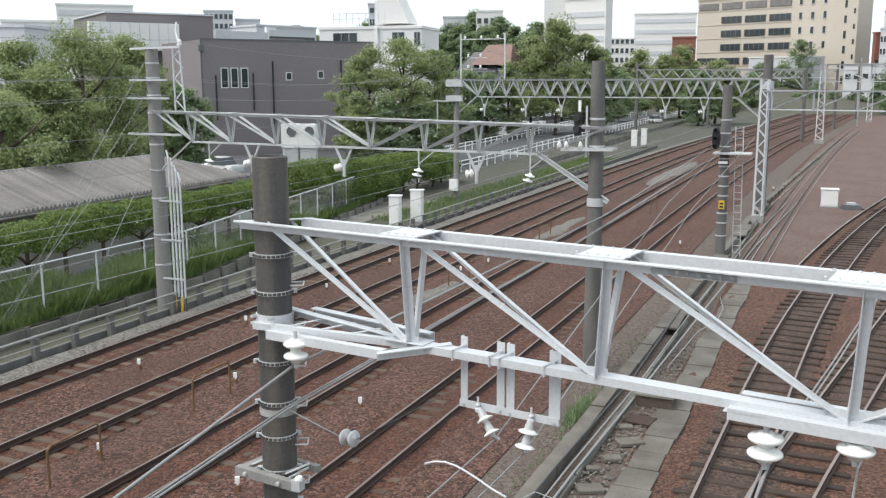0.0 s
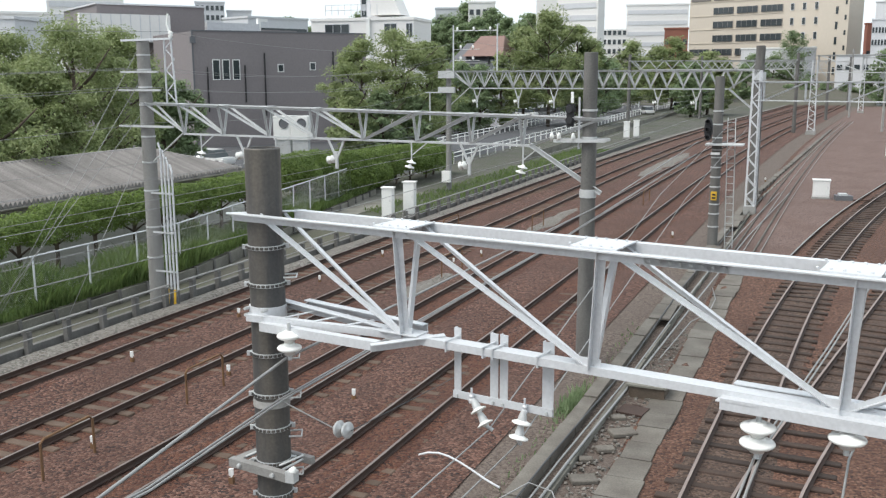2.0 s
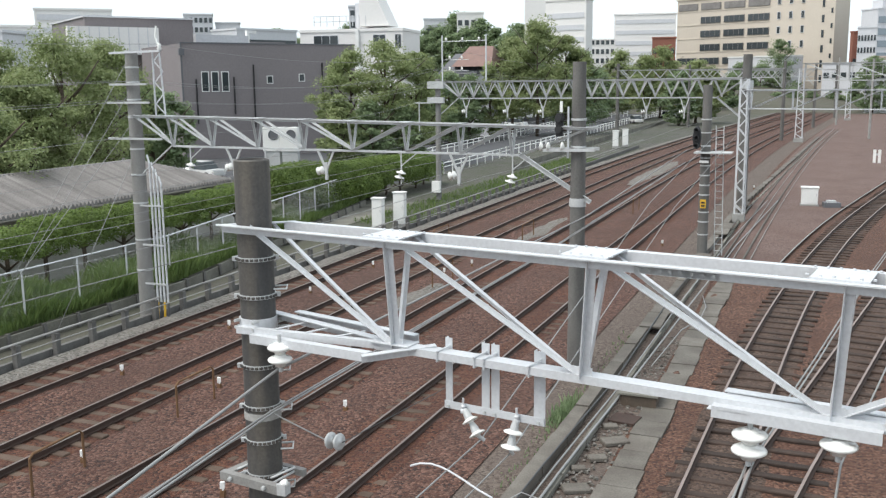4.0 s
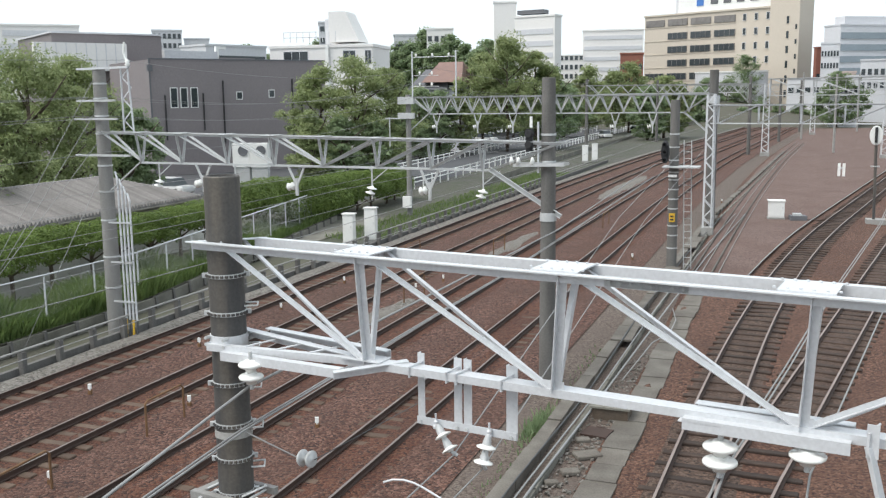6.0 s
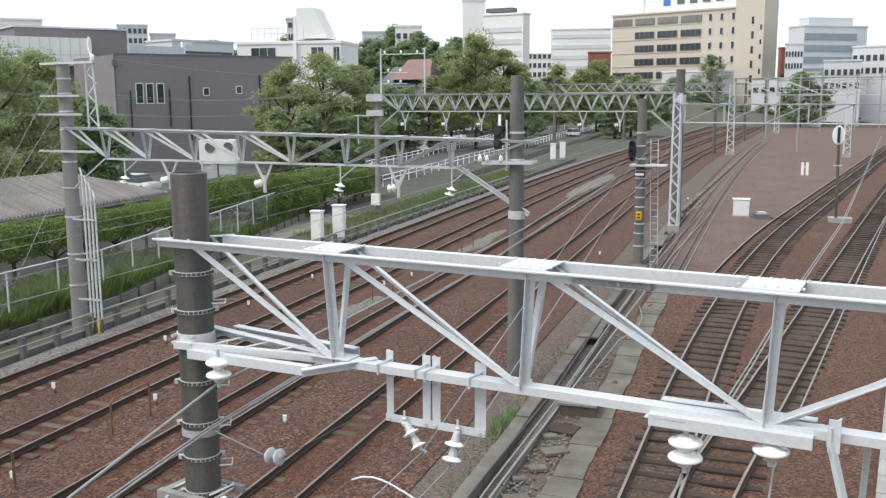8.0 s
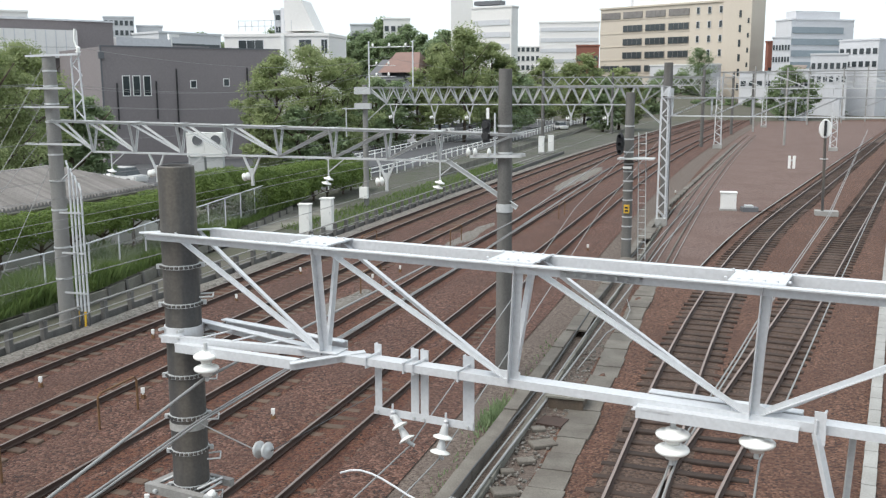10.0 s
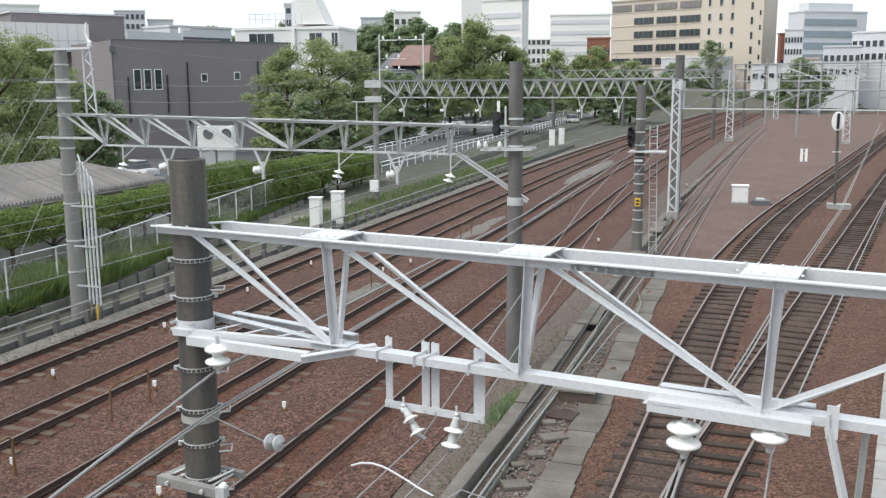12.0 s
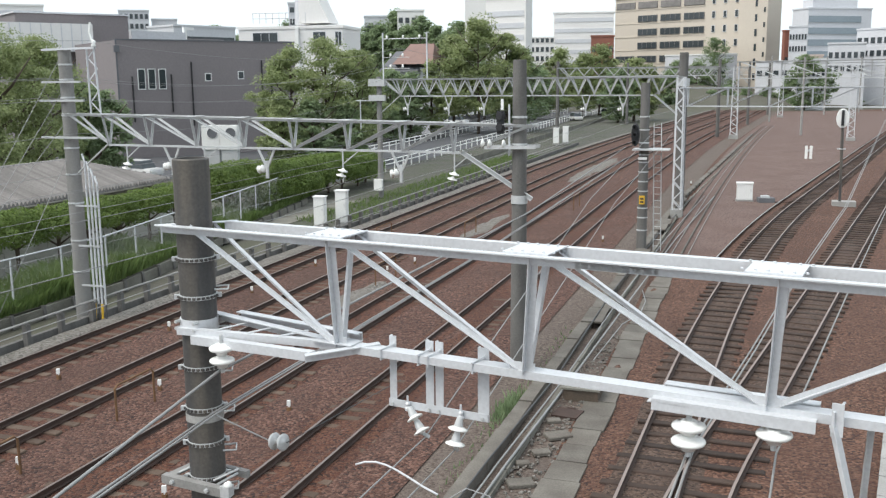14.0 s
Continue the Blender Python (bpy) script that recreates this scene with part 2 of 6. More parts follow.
def box(bm, lo, hi, turn=0.0, about=None):
    v = bmesh.ops.create_cube(bm, size=1)["verts"]
    lo, hi = Vector(lo), Vector(hi)
    m = Matrix.Translation((lo + hi) / 2) @ Matrix.Diagonal((*(hi - lo), 1))
    if turn:
        c = Vector(about) if about else (lo + hi) / 2
        m = Matrix.Translation(c) @ Matrix.Rotation(radians(turn), 4, "Z") @ Matrix.Translation(-c) @ m
    bmesh.ops.transform(bm, matrix=m, verts=v)
    return bm


def frame_of(p, q, up=(0, 0, 1)):
    p, q = Vector(p), Vector(q)
    d = (q - p).normalized()
    u = Vector(up)
    if abs(d.dot(u)) > 0.98:
        u = Vector((0, 1, 0))
    s = d.cross(u).normalized()
    u = s.cross(d).normalized()
    return p, q, d, s, u


def sweep(bm, p, q, profile, up=(0, 0, 1)):
    """Extrudes a closed profile of (side, up) from p to q."""
    p, q, d, s, u = frame_of(p, q, up)
    rings = [[bm.verts.new(c + s * a + u * b) for a, b in profile] for c in (p, q)]
    n = len(profile)
    for k in range(n):
        bm.faces.new((rings[0][k], rings[0][(k + 1) % n], rings[1][(k + 1) % n], rings[1][k]))
    bm.faces.new(rings[0][::-1])
    bm.faces.new(rings[1])
    bmesh.ops.recalc_face_normals(bm, faces=bm.faces)
    return bm


def rect(w, h):
    return [(-w / 2, -h / 2), (w / 2, -h / 2), (w / 2, h / 2), (-w / 2, h / 2)]


def angle(w, t=0.012, flip=1):
    """L section with legs w; the corner at the origin."""
    return [(0, 0), (flip * w, 0), (flip * w, -t), (flip * t, -t), (flip * t, -w), (0, -w)]


def channel(w, h, t=0.012):
    """U section, open downwards."""
    return [(-w / 2, 0), (w / 2, 0), (w / 2, -h), (w / 2 - t, -h), (w / 2 - t, -t), (-w / 2 + t, -t), (-w / 2 + t, -h), (-w / 2, -h)]


def tube(bm, pts, r, seg=8, r1=None, caps=True):
    """A round tube along points, tapering from r to r1."""
    pts = [Vector(p) for p in pts]
    r1 = r if r1 is None else r1
    rings, n = [], len(pts)
    for k, p in enumerate(pts):
        d = (pts[min(k + 1, n - 1)] - pts[max(k - 1, 0)]).normalized()
        a = d.orthogonal().normalized() if abs(d.z) > 0.98 else d.cross(Vector((0, 0, 1))).normalized()
        b = d.cross(a)
        rr = r + (r1 - r) * k / (n - 1)
        rings.append([bm.verts.new(p + (a * math.cos(2 * math.pi * j / seg) + b * math.sin(2 * math.pi * j / seg)) * rr) for j in range(seg)])
    for k in range(n - 1):
        for j in range(seg):
            bm.faces.new((rings[k][j], rings[k][(j + 1) % seg], rings[k + 1][(j + 1) % seg], rings[k + 1][j]))
    if caps:
        bm.faces.new(rings[0][::-1])
        bm.faces.new(rings[-1])
    return bm


def lathe(bm, base, axis, prof, seg=20):
    """Turns a profile of (radius, height) about an axis from base."""
    base, axis = Vector(base), Vector(axis).normalized()
    a = axis.orthogonal().normalized()
    b = axis.cross(a)
    rings = [[bm.verts.new(base + axis * h + (a * math.cos(2 * math.pi * j / seg) + b * math.sin(2 * math.pi * j / seg)) * max(r, 0.0005)) for j in range(seg)] for r, h in prof]
    for k in range(len(rings) - 1):
        for j in range(seg):
            bm.faces.new((rings[k][j], rings[k][(j + 1) % seg], rings[k + 1][(j + 1) % seg], rings[k + 1][j]))
    bm.faces.new(rings[0][::-1])
    bm.faces.new(rings[-1])
    bmesh.ops.recalc_face_normals(bm, faces=bm.faces)
    return bm


B = bmesh.new


def sag(p, q, drop, n=14):
    p, q = Vector(p), Vector(q)
    return [p.lerp(q, k / n) - Vector((0, 0, 4 * drop * (k / n) * (1 - k / n))) for k in range(n + 1)]


# ---- ground and tracks ----
def bend(y):
    """How far the main lines have swung to the right at y."""
    if y < 60:
        return 0.0
    far = max(0.0, y - 280) ** 2 / 1500
    return (y - 60) ** 2 / 2800 if y < 150 else 2.893 + 0.0643 * (y - 150) + far


def bend_yard(y):
    """Centre line of the first siding."""
    x = -1.8 + (y - 17.4) * 0.03
    if y > 22:
        x += 0.00174 * (min(y, 65) - 22) ** 2
    return x + max(0, y - 65) * 0.15


def bend_yard2(y):
    return -0.87 + (y - 18.0) * 0.17 + 0.00004 * max(0, y - 40) ** 2 if y > 19 else -0.70 - (19 - y) * 0.12


def strip(name, left, right, ys, z, material, label, category, kind="structure", rough=0.0, across=1, tuck=0.0):
    """A ribbon of ground between two lines x(y), with uneven relief."""
    bm = B()
    rows = []
    for y in ys:
        a, b = left(y), right(y)
        rows.append([bm.verts.new((a + (b - a) * j / across, y, z + (noise.noise((a + (b - a) * j / across, y, z)) * rough if 0 < j < across else -tuck))) for j in range(across + 1)])
    for r0, r1 in zip(rows, rows[1:]):
        for j in range(across):
            bm.faces.new((r0[j], r0[j + 1], r1[j + 1], r1[j]))
    return solid(name, bm, material, label, category, kind, smooth=True)


YS = [-25 + 5 * k for k in range(6)] + [5 + 1.5 * k for k in range(77)] + [120 + 12 * k for k in range(31)] + [500, 520]
bm = B()
box(bm, (-2500, -60, -1.4), (2500, 4200, -0.42))
solid("ground", bm, M_EARTH, "dry earth and scrub reaching to the horizon", "ground", "structure")
strip("ballast", lambda y: -21.6 + bend(y), lambda y: -6.6 + bend(y), YS, -0.17, M_BALLAST, "rust-brown crushed stone ballast under the main lines", "ballast", rough=0.09, across=40)
strip("ballast_2", lambda y: -4.0 - 0.02 * min(40, max(0, y - 30)) + bend(y) * (y > 60), lambda y: max(bend_yard2(y) + 9, 9), YS, -0.19, M_BALLAST_TAN, "tan and rusty stone ballast under the sidings", "ballast", rough=0.07, across=40)
strip("walkway", lambda y: -6.62 + bend(y), lambda y: -3.98 - 0.02 * min(40, max(0, y - 30)) + bend(y) * (y > 60), YS, -0.2, M_DUST, "grey grit and dust beside the drain", "gravel strip", rough=0.06, across=10)


RAIL_PROFILE = [(-0.06, -0.14), (0.06, -0.14), (0.06, -0.125), (0.012, -0.105), (0.012, -0.035), (0.033, -0.028), (0.033, 0), (-0.033, 0), (-0.033, -0.028), (-0.012, -0.035), (-0.012, -0.105), (-0.06, -0.125)]


def rail_mesh(line, off, ys, profile):
    bm = B()
    rings = []
    for y in ys:
        t = (line(y + 0.5) - line(y - 0.5))
        c = math.sqrt(1 + t * t)
        rings.append([bm.verts.new((line(y) + (off + a) / c, y - (off + a) * t / c, b)) for a, b in profile])
    n = len(profile)
    for r0, r1 in zip(rings, rings[1:]):
        for j in range(n):
            bm.faces.new((r0[j], r0[(j + 1) % n], r1[(j + 1) % n], r1[j]))
    bmesh.ops.recalc_face_normals(bm, faces=bm.faces)
    return bm


TOP_PROFILE = [(-0.029, 0.0), (0.029, 0.0), (0.029, 0.004), (-0.029, 0.004)]


def sleeper_mesh(name, length, width, height, material):
    bm = B()
    box(bm, (-length / 2, -width / 2, -height), (length / 2, width / 2, 0))
    bmesh.ops.bevel(bm, geom=[e for e in bm.edges], offset=0.018, segments=1, affect="EDGES")
    me = bpy.data.meshes.new(name)
    bm.to_mesh(me)
    bm.free()
    me.materials.append(material)
    return me


PC = sleeper_mesh("sleeper", 2.0, 0.24, 0.2, M_SLEEPER_PC)
WOOD = sleeper_mesh("sleeper_wood", 2.1, 0.22, 0.2, M_SLEEPER_WOOD)
TURNOUT = sleeper_mesh("sleeper_long", 3.1, 0.22, 0.2, M_SLEEPER_WOOD)
TRACKS = []


def railway_track(line, y0, y1, label, sleeper, top, head, skip=None):
    ys = [y for y in [y0 + 1.5 * k for k in range(400)] if y < min(y1, 130)] + [y for y in range(130, int(y1) + 1, 10)]
    tr = thing("railway_track", (line(y0), y0, 0), label, "railway track", "tracks", "structure")
    for off in (-0.567, 0.567):
        r = part("rail", rail_mesh(line, off, ys, RAIL_PROFILE), M_RAIL, tr)
        part("rail_head", rail_mesh(line, off, ys, TOP_PROFILE), head, r, "worn running surface")
    TRACKS.append((tr, line, y0, sleeper, top))
    return tr


MAIN_X = (-19.85, -16.42, -12.72, -9.1)
for k, x0 in enumerate(MAIN_X):
    railway_track(lambda y, x0=x0: x0 + bend(y), -24, 500, "main line track, two worn rails on concrete sleepers sunk in ballast", PC, -0.15 if k < 2 else -0.172, M_RAILHEAD)
    strip("track_bed", lambda y, x0=x0: x0 + bend(y) - 1.25, lambda y, x0=x0: x0 + bend(y) + 1.25, YS, -0.162, M_BALLAST_RUST, "rust-stained ballast between and beside the rails", "ballast", rough=0.07, across=8, tuck=0.1)
for bend_line, bed_from in ((bend_yard, -8), (bend_yard2, 24)):
    strip("track_bed", lambda y, f=bend_line: f(y) - 1.15, lambda y, f=bend_line: f(y) + 1.15, [y for y in YS if y >= bed_from], -0.176, M_SIDING_BED, "dark oil-stained ballast under a siding", "ballast", rough=0.05, across=8, tuck=0.08)
railway_track(bend_yard, -8, 420, "siding with rusty rails on dark wooden sleepers", WOOD, -0.13, M_RAILHEAD_RUST)
railway_track(bend_yard2, 8, 420, "second siding with rusty rails on dark wooden sleepers", WOOD, -0.13, M_RAILHEAD_RUST)


# ---- overhead line structures ----
def pole(name, loc, r0, r1, top, material, label, bands=(), seg=24):
    """A round, slightly tapering mast with cap and bands; r0 at the ground."""
    x, y = loc
    ob = thing(name, (x, y, -0.25), label, "mast", "overhead line masts")
    bm = B()
    hollow = 0.82
    lathe(bm, (x, y, -0.25), (0, 0, 1), [(r0, 0), (r1, top + 0.25 - 0.015), (r1 - 0.012, top + 0.25), (r1 * hollow, top + 0.25), (r1 * hollow * 0.97, top + 0.2), (0.01, top + 0.2)], seg)
    part("shaft", bm, material, ob, smooth=False)
    for z in bands:
        r = r0 + (r1 - r0) * z / top
        part("clamp_band", lathe(B(), (x, y, z - 0.03), (0, 0, 1), [(r + 0.003, 0), (r + 0.016, 0.004), (r + 0.016, 0.056), (r + 0.003, 0.06)], seg), M_ZINC_DULL, ob, "zinc clamp band")
    return ob


def truss(name, p, q, ztop, zbot, nodes, width, label, material=None, start=0.0, end=0.0, size=0.07, flat=False, zig=False, dip=0.0):
    """A beam of two upper chords and one lower chord from p to q (plan); nodes: places along it of the uprights."""
    material = material or M_ZINC_DULL
    p, q = Vector((*p, 0)), Vector((*q, 0))
    e = (q - p).normalized()
    n = Vector((-e.y, e.x, 0))
    L = (q - p).length
    ob = thing(name, p + Vector((0, 0, zbot)), label, "truss beam", "overhead line beams")
    at = lambda s, o, z: p + e * s + n * o + Vector((0, 0, z - (dip * s / L if z > (ztop + zbot) / 2 else 0)))
    offs = (-width / 2, width / 2)
    for o in offs:
        part("top_chord", sweep(B(), at(0, o, ztop), at(L, o, ztop), angle(size * 1.3, 0.012, 1 if o < 0 else -1)), material, ob)
    part("bottom_chord", sweep(B(), at(start, 0, zbot), at(L - end, 0, zbot), channel(size * 1.8, size)), material, ob)
    for k, s in enumerate(nodes):
        part("gusset_plate", box(B(), (-0.16, -width / 2 - 0.02, ztop), (0.16, width / 2 + 0.02, ztop + 0.012)), material, ob).matrix_local = Matrix.Translation(at(s, 0, 0) - Vector((0, 0, dip * s / L)) - ORG[ob.name]) @ Matrix.Rotation(math.atan2(e.y, e.x), 4, "Z") @ Matrix.Translation(ORG[ob.name])
        for o in offs:
            if not zig:
                part("upright", sweep(B(), at(s, o, ztop - 0.02), at(s, o * 0.12, zbot), angle(size), n), material, ob)
            if k + 1 < len(nodes):
                a, b = (s, nodes[k + 1])
                if zig:
                    m = (a + b) / 2
                    part("diagonal", sweep(B(), at(a, o, ztop - 0.02), at(m, o * 0.12, zbot), angle(size), n), material, ob)
                    part("diagonal", sweep(B(), at(m, o * 0.12, zbot), at(b, o, ztop - 0.02), angle(size), n), material, ob)
                else:
                    if (k < len(nodes) / 2) ^ flat:
                        part("diagonal", sweep(B(), at(a, o, ztop - 0.02), at(b, o * 0.12, zbot), angle(size), n), material, ob)
                    else:
                        part("diagonal", sweep(B(), at(b, o, ztop - 0.02), at(a, o * 0.12, zbot), angle(size), n), material, ob)
    if start:
        for o in offs:
            part("end_diagonal", sweep(B(), at(0.15, o, ztop - 0.02), at(start, 0, zbot), angle(size), n), material, ob)
        part("end_brace", sweep(B(), at(0.1, 0, zbot - (ztop - zbot) * 1.1), at(start, 0, zbot), angle(size), n), material, ob)
    if end:
        for o in offs:
            part("end_diagonal", sweep(B(), at(L - 0.15, o, ztop - 0.02), at(L - end, 0, zbot), angle(size), n), material, ob)
        part("end_brace", sweep(B(), at(L - 0.1, 0, zbot - (ztop - zbot) * 1.25), at(L - end, 0, zbot), channel(0.12, 0.08), n), material, ob)
    return ob


def lattice_mast(loc, top, width, label, w_top=None):
    x, y = loc
    ob = thing("lattice_mast", (x, y, -0.2), label, "mast", "lattice masts")
    wt = w_top or width * 0.75
    c = lambda sx, sy, z: (x + sx * (width + (wt - width) * z / top) / 2, y + sy * (width + (wt - width) * z / top) / 2, z)
    for sx in (-1, 1):
        for sy in (-1, 1):
            part("corner_post", sweep(B(), c(sx, sy, 0.3), c(sx, sy, top), angle(0.075, 0.012, -sx), (0, sy, 0)), M_ZINC, ob)
    n = int(top / 0.55)
    for k in range(n):
        z0, z1 = 0.3 + (top - 0.3) * k / n, 0.3 + (top - 0.3) * (k + 1) / n
        s = 1 if k % 2 else -1
        for sy in (-1, 1):
            part("lacing_bar", sweep(B(), c(-s, sy, z0), c(s, sy, z1), rect(0.05, 0.012), (0, 1, 0)), M_ZINC, ob)
        for sx in (-1, 1):
            part("lacing_bar", sweep(B(), c(sx, -s, z0), c(sx, s, z1), rect(0.05, 0.012), (1, 0, 0)), M_ZINC, ob)
    part("footing", box(B(), (x - width * 0.65, y - width * 0.65, -0.3), (x + width * 0.65, y + width * 0.65, 0.3)), M_CONC, ob)
    return ob


def tree(loc, height, spread, label, leaf, seed, trunk=0.28, low=0.3, count=4200, size=0.3, flat=0.75, name="tree"):
    """Tapered trunk, limbs, and a crown of leaf clumps with gaps."""
    rnd = random.Random(seed)
    x, y, z = loc
    ob = thing(name, loc, label, "tree" if name == "tree" else "hedge tree", "")
    bm = B()
    tube(bm, [(x, y, z - 0.2), (x + 0.1, y, z + height * 0.2), (x - 0.1, y + 0.1, z + height * 0.45), (x, y, z + height * 0.8)], trunk, 8, trunk * 0.25)
    for k in range(7):
        a, h = k * 2.4 + rnd.random(), height * (0.25 + 0.07 * k)
        r = spread * (0.5 + 0.3 * rnd.random())
        tube(bm, [(x, y, z + h), (x + r * 0.5 * math.cos(a), y + r * 0.5 * math.sin(a), z + h + height * 0.1), (x + r * math.cos(a), y + r * math.sin(a), z + h + height * 0.24)], trunk * 0.4, 6, 0.03)
    part("trunk", bm, M_BARK, ob, smooth=True)
    nbl = 70
    blobs = []
    for k in range(nbl):
        a, u = rnd.random() * 6.283, rnd.random()
        v = low + (1 - low) * ((k + rnd.random()) / nbl)
        env = math.sin(math.pi * min(1, max(0.02, (v - low * 0.7) / (1.02 - low * 0.7))) ** flat) ** 0.7
        env *= 0.8 + 0.45 * noise.noise((math.cos(a) * 1.5, math.sin(a) * 1.5, v * 4 + seed))
        r = spread * env * u ** 0.4 * 0.92
        blobs.append((x + r * math.cos(a), y + r * math.sin(a), z + height * v * 0.95, spread * (0.1 + 0.17 * rnd.random()), rnd.uniform(0.35, 0.7)))
    verts, faces = [], []
    for k in range(count):
        bx, by, bz, br, fl = blobs[k % nbl]
        d = Vector((rnd.gauss(0, 1), rnd.gauss(0, 1), rnd.gauss(0, 1))).normalized()
        rr = br * 1.35 * rnd.random() ** 0.55
        c = Vector((bx, by, bz)) + Vector((d.x * rr, d.y * rr, d.z * rr * fl)) - Vector(loc)
        nrm = (d * 0.6 + Vector((rnd.gauss(0, 0.6), rnd.gauss(0, 0.6), rnd.gauss(0, 0.5) + 0.7))).normalized()
        s1 = nrm.orthogonal().normalized() * size * (0.5 + 0.8 * rnd.random())
        s1.rotate(Matrix.Rotation(rnd.random() * 6.28, 3, nrm))
        s2 = nrm.cross(s1) * 0.55
        i = len(verts)
        verts += [c - s1, c - s2 * 0.9 + s1 * 0.1, c + s1, c + s2 * 0.9 + s1 * 0.1]
        faces.append((i, i + 1, i + 2, i + 3))
    me = bpy.data.meshes.new("crown")
    me.from_pydata(verts, [], faces)
    me.materials.append(leaf)
    cr = new("crown", me)
    cr.parent = ob
    ORG[cr.name] = Vector(loc)
    return ob


def insulator(loc, axis=(0, 0, -1), discs=2, r=0.15, name="insulator", label="white porcelain disc insulator hanging on a steel pin", pitch=0.13, pin=0.1):
    """Porcelain discs with a steel pin above and a clamp below, from loc along axis."""
    ob = thing(name, loc, label, "insulator", "insulators")
    ax = Vector(axis).normalized()
    L = pin + discs * pitch
    part("pin", tube(B(), [Vector(loc), Vector(loc) + ax * (L + 0.06)], r * 0.16, 8), M_ZINC_DULL, ob)
    for k in range(discs):
        b = Vector(loc) + ax * (pin + k * pitch)
        part("disc", lathe(B(), b, ax, [(r * 0.4, 0), (r * 0.46, 0.008), (r * 0.5, 0.022), (r * 0.8, 0.03), (r * 0.95, 0.042), (r, 0.056), (r * 0.98, 0.072), (r * 0.86, 0.088), (r * 0.6, 0.1), (r * 0.48, 0.098), (r * 0.42, pitch * 0.95)], 24), M_PORCELAIN, ob, smooth=True)
    return ob


# the near column and the white beam that it carries
COL = Vector((-6.47, 9.7, 0))
EB = Vector((0.9877, -0.1564, 0))
NB = Vector((0.1564, 0.9877, 0))


def nb(s, o, z):
    """Place along the near beam: s along, o away from the camera, z up."""
    return COL + EB * s + NB * o + Vector((0, 0, z))


column = pole("steel_column", (COL.x, COL.y), 0.226, 0.216, 7.1, M_PIPE_STEEL, "dark weathered round column with perforated clamp bands", (), 72)
beam = thing("portal_beam", nb(0, 0, 5), "new white painted steel lattice beam bolted to a dark column", "truss beam", "overhead line beams")
ZT, ZB, HW = 6.32, 5.02, 0.25
NODES = (2.07, 4.44, 6.74, 9.06, 11.39)
LOWS = (2.06, 4.33, 6.69, 9.0, 11.33)
for o, f in ((-HW, 1), (HW, -1)):
    part("top_chord", sweep(B(), nb(-0.27 if o < 0 else 0.26, o, ZT), nb(14, o, ZT), angle(0.1, 0.014, f)), M_ZINC, beam)
part("bottom_chord", sweep(B(), nb(1.85, 0, ZB + 0.06), nb(14, 0, ZB + 0.06), channel(0.18, 0.085, 0.014)), M_ZINC, beam)


def plate(s0, s1, o0, o1, z0, z1, parent, material=None, name="gusset_plate", label=""):
    bm = box(B(), (s0, o0, z0), (s1, o1, z1))
    bmesh.ops.transform(bm, matrix=Matrix.Translation(COL) @ Matrix((EB.to_4d() * 1, NB.to_4d() * 1, (0, 0, 1, 0), (0, 0, 0, 1))).transposed().to_3x3().to_4x4(), verts=bm.verts)
    return part(name, bm, material or M_ZINC, parent, label)


for s, l in zip(NODES, LOWS):
    plate(s - 0.24, s + 0.24, -HW - 0.015, HW + 0.015, ZT + 0.001, ZT + 0.016, beam)
    for o, f in ((-HW + 0.02, 1), (HW - 0.02, -1)):
        part("upright", sweep(B(), nb(s + (0.05 if o < 0 else 0.1), o, ZT - 0.01), nb(l + (0.02 if o < 0 else 0.07), o * 0.18, ZB + 0.04), angle(0.08, 0.01, f), NB), M_ZINC, beam)
for a, l in zip((-0.02,) + NODES[:2], LOWS[:3]):
    for o, f in ((-HW + 0.02, 1), (HW - 0.02, -1)):
        part("diagonal", sweep(B(), nb(a + 0.15, o, ZT - 0.02), nb(l - 0.05, o * 0.18, ZB + 0.06), angle(0.046 if o < 0 else 0.06, 0.008, f), NB), M_ZINC, beam)
for l, a in zip(LOWS[2:4], NODES[3:5]):
    for o, f in ((-HW + 0.02, 1), (HW - 0.02, -1)):
        part("diagonal", sweep(B(), nb(l + 0.1, o * 0.18, ZB + 0.04), nb(a - 0.1, o, ZT - 0.02), angle(0.05 if o < 0 else 0.06, 0.008, f), NB), M_ZINC, beam)

# masts and beams further on
mast1 = pole("concrete_mast", (-6.38, 25.5), 0.24, 0.185, 8.5, M_CONC_DARK, "dark round concrete mast carrying a lattice beam", (4.75, 6.95, 6.2))
left_pole = pole("concrete_pole", (-22.45, 26.6), 0.28, 0.215, 9.1, M_POLE, "grey concrete pole with steel bands and conduits", (1.5, 2.6, 3.9, 4.9, 5.8, 6.9, 7.5, 8.1, 8.6))
NS2 = (1.65, 3.35, 5.2, 7.0, 8.8, 10.68, 12.47, 14.08)
truss("lattice_beam", (-22.4, 26.55), (-5.9, 25.45), 6.98, 5.96, NS2, 0.5, "grey zinc-coated lattice beam across four tracks", None, 1.65, 2.2, 0.06, dip=0.23)
pole3 = pole("concrete_pole", (-25.5, 61.6), 0.2, 0.18, 8.2, M_POLE, "grey concrete pole carrying a lattice beam")
mast3 = pole("concrete_mast", (-4.9, 62.0), 0.3, 0.28, 9.5, M_CONC_DARK, "dark round concrete mast")
mast2 = pole("concrete_mast", (-5.2, 44.6), 0.235, 0.21, 7.75, M_CONC_DARK, "dark concrete mast with a signal head and a ladder", (0.9, 1.5, 1.95, 2.75, 3.2, 3.65, 4.1, 4.45, 5.0, 5.6, 6.2))
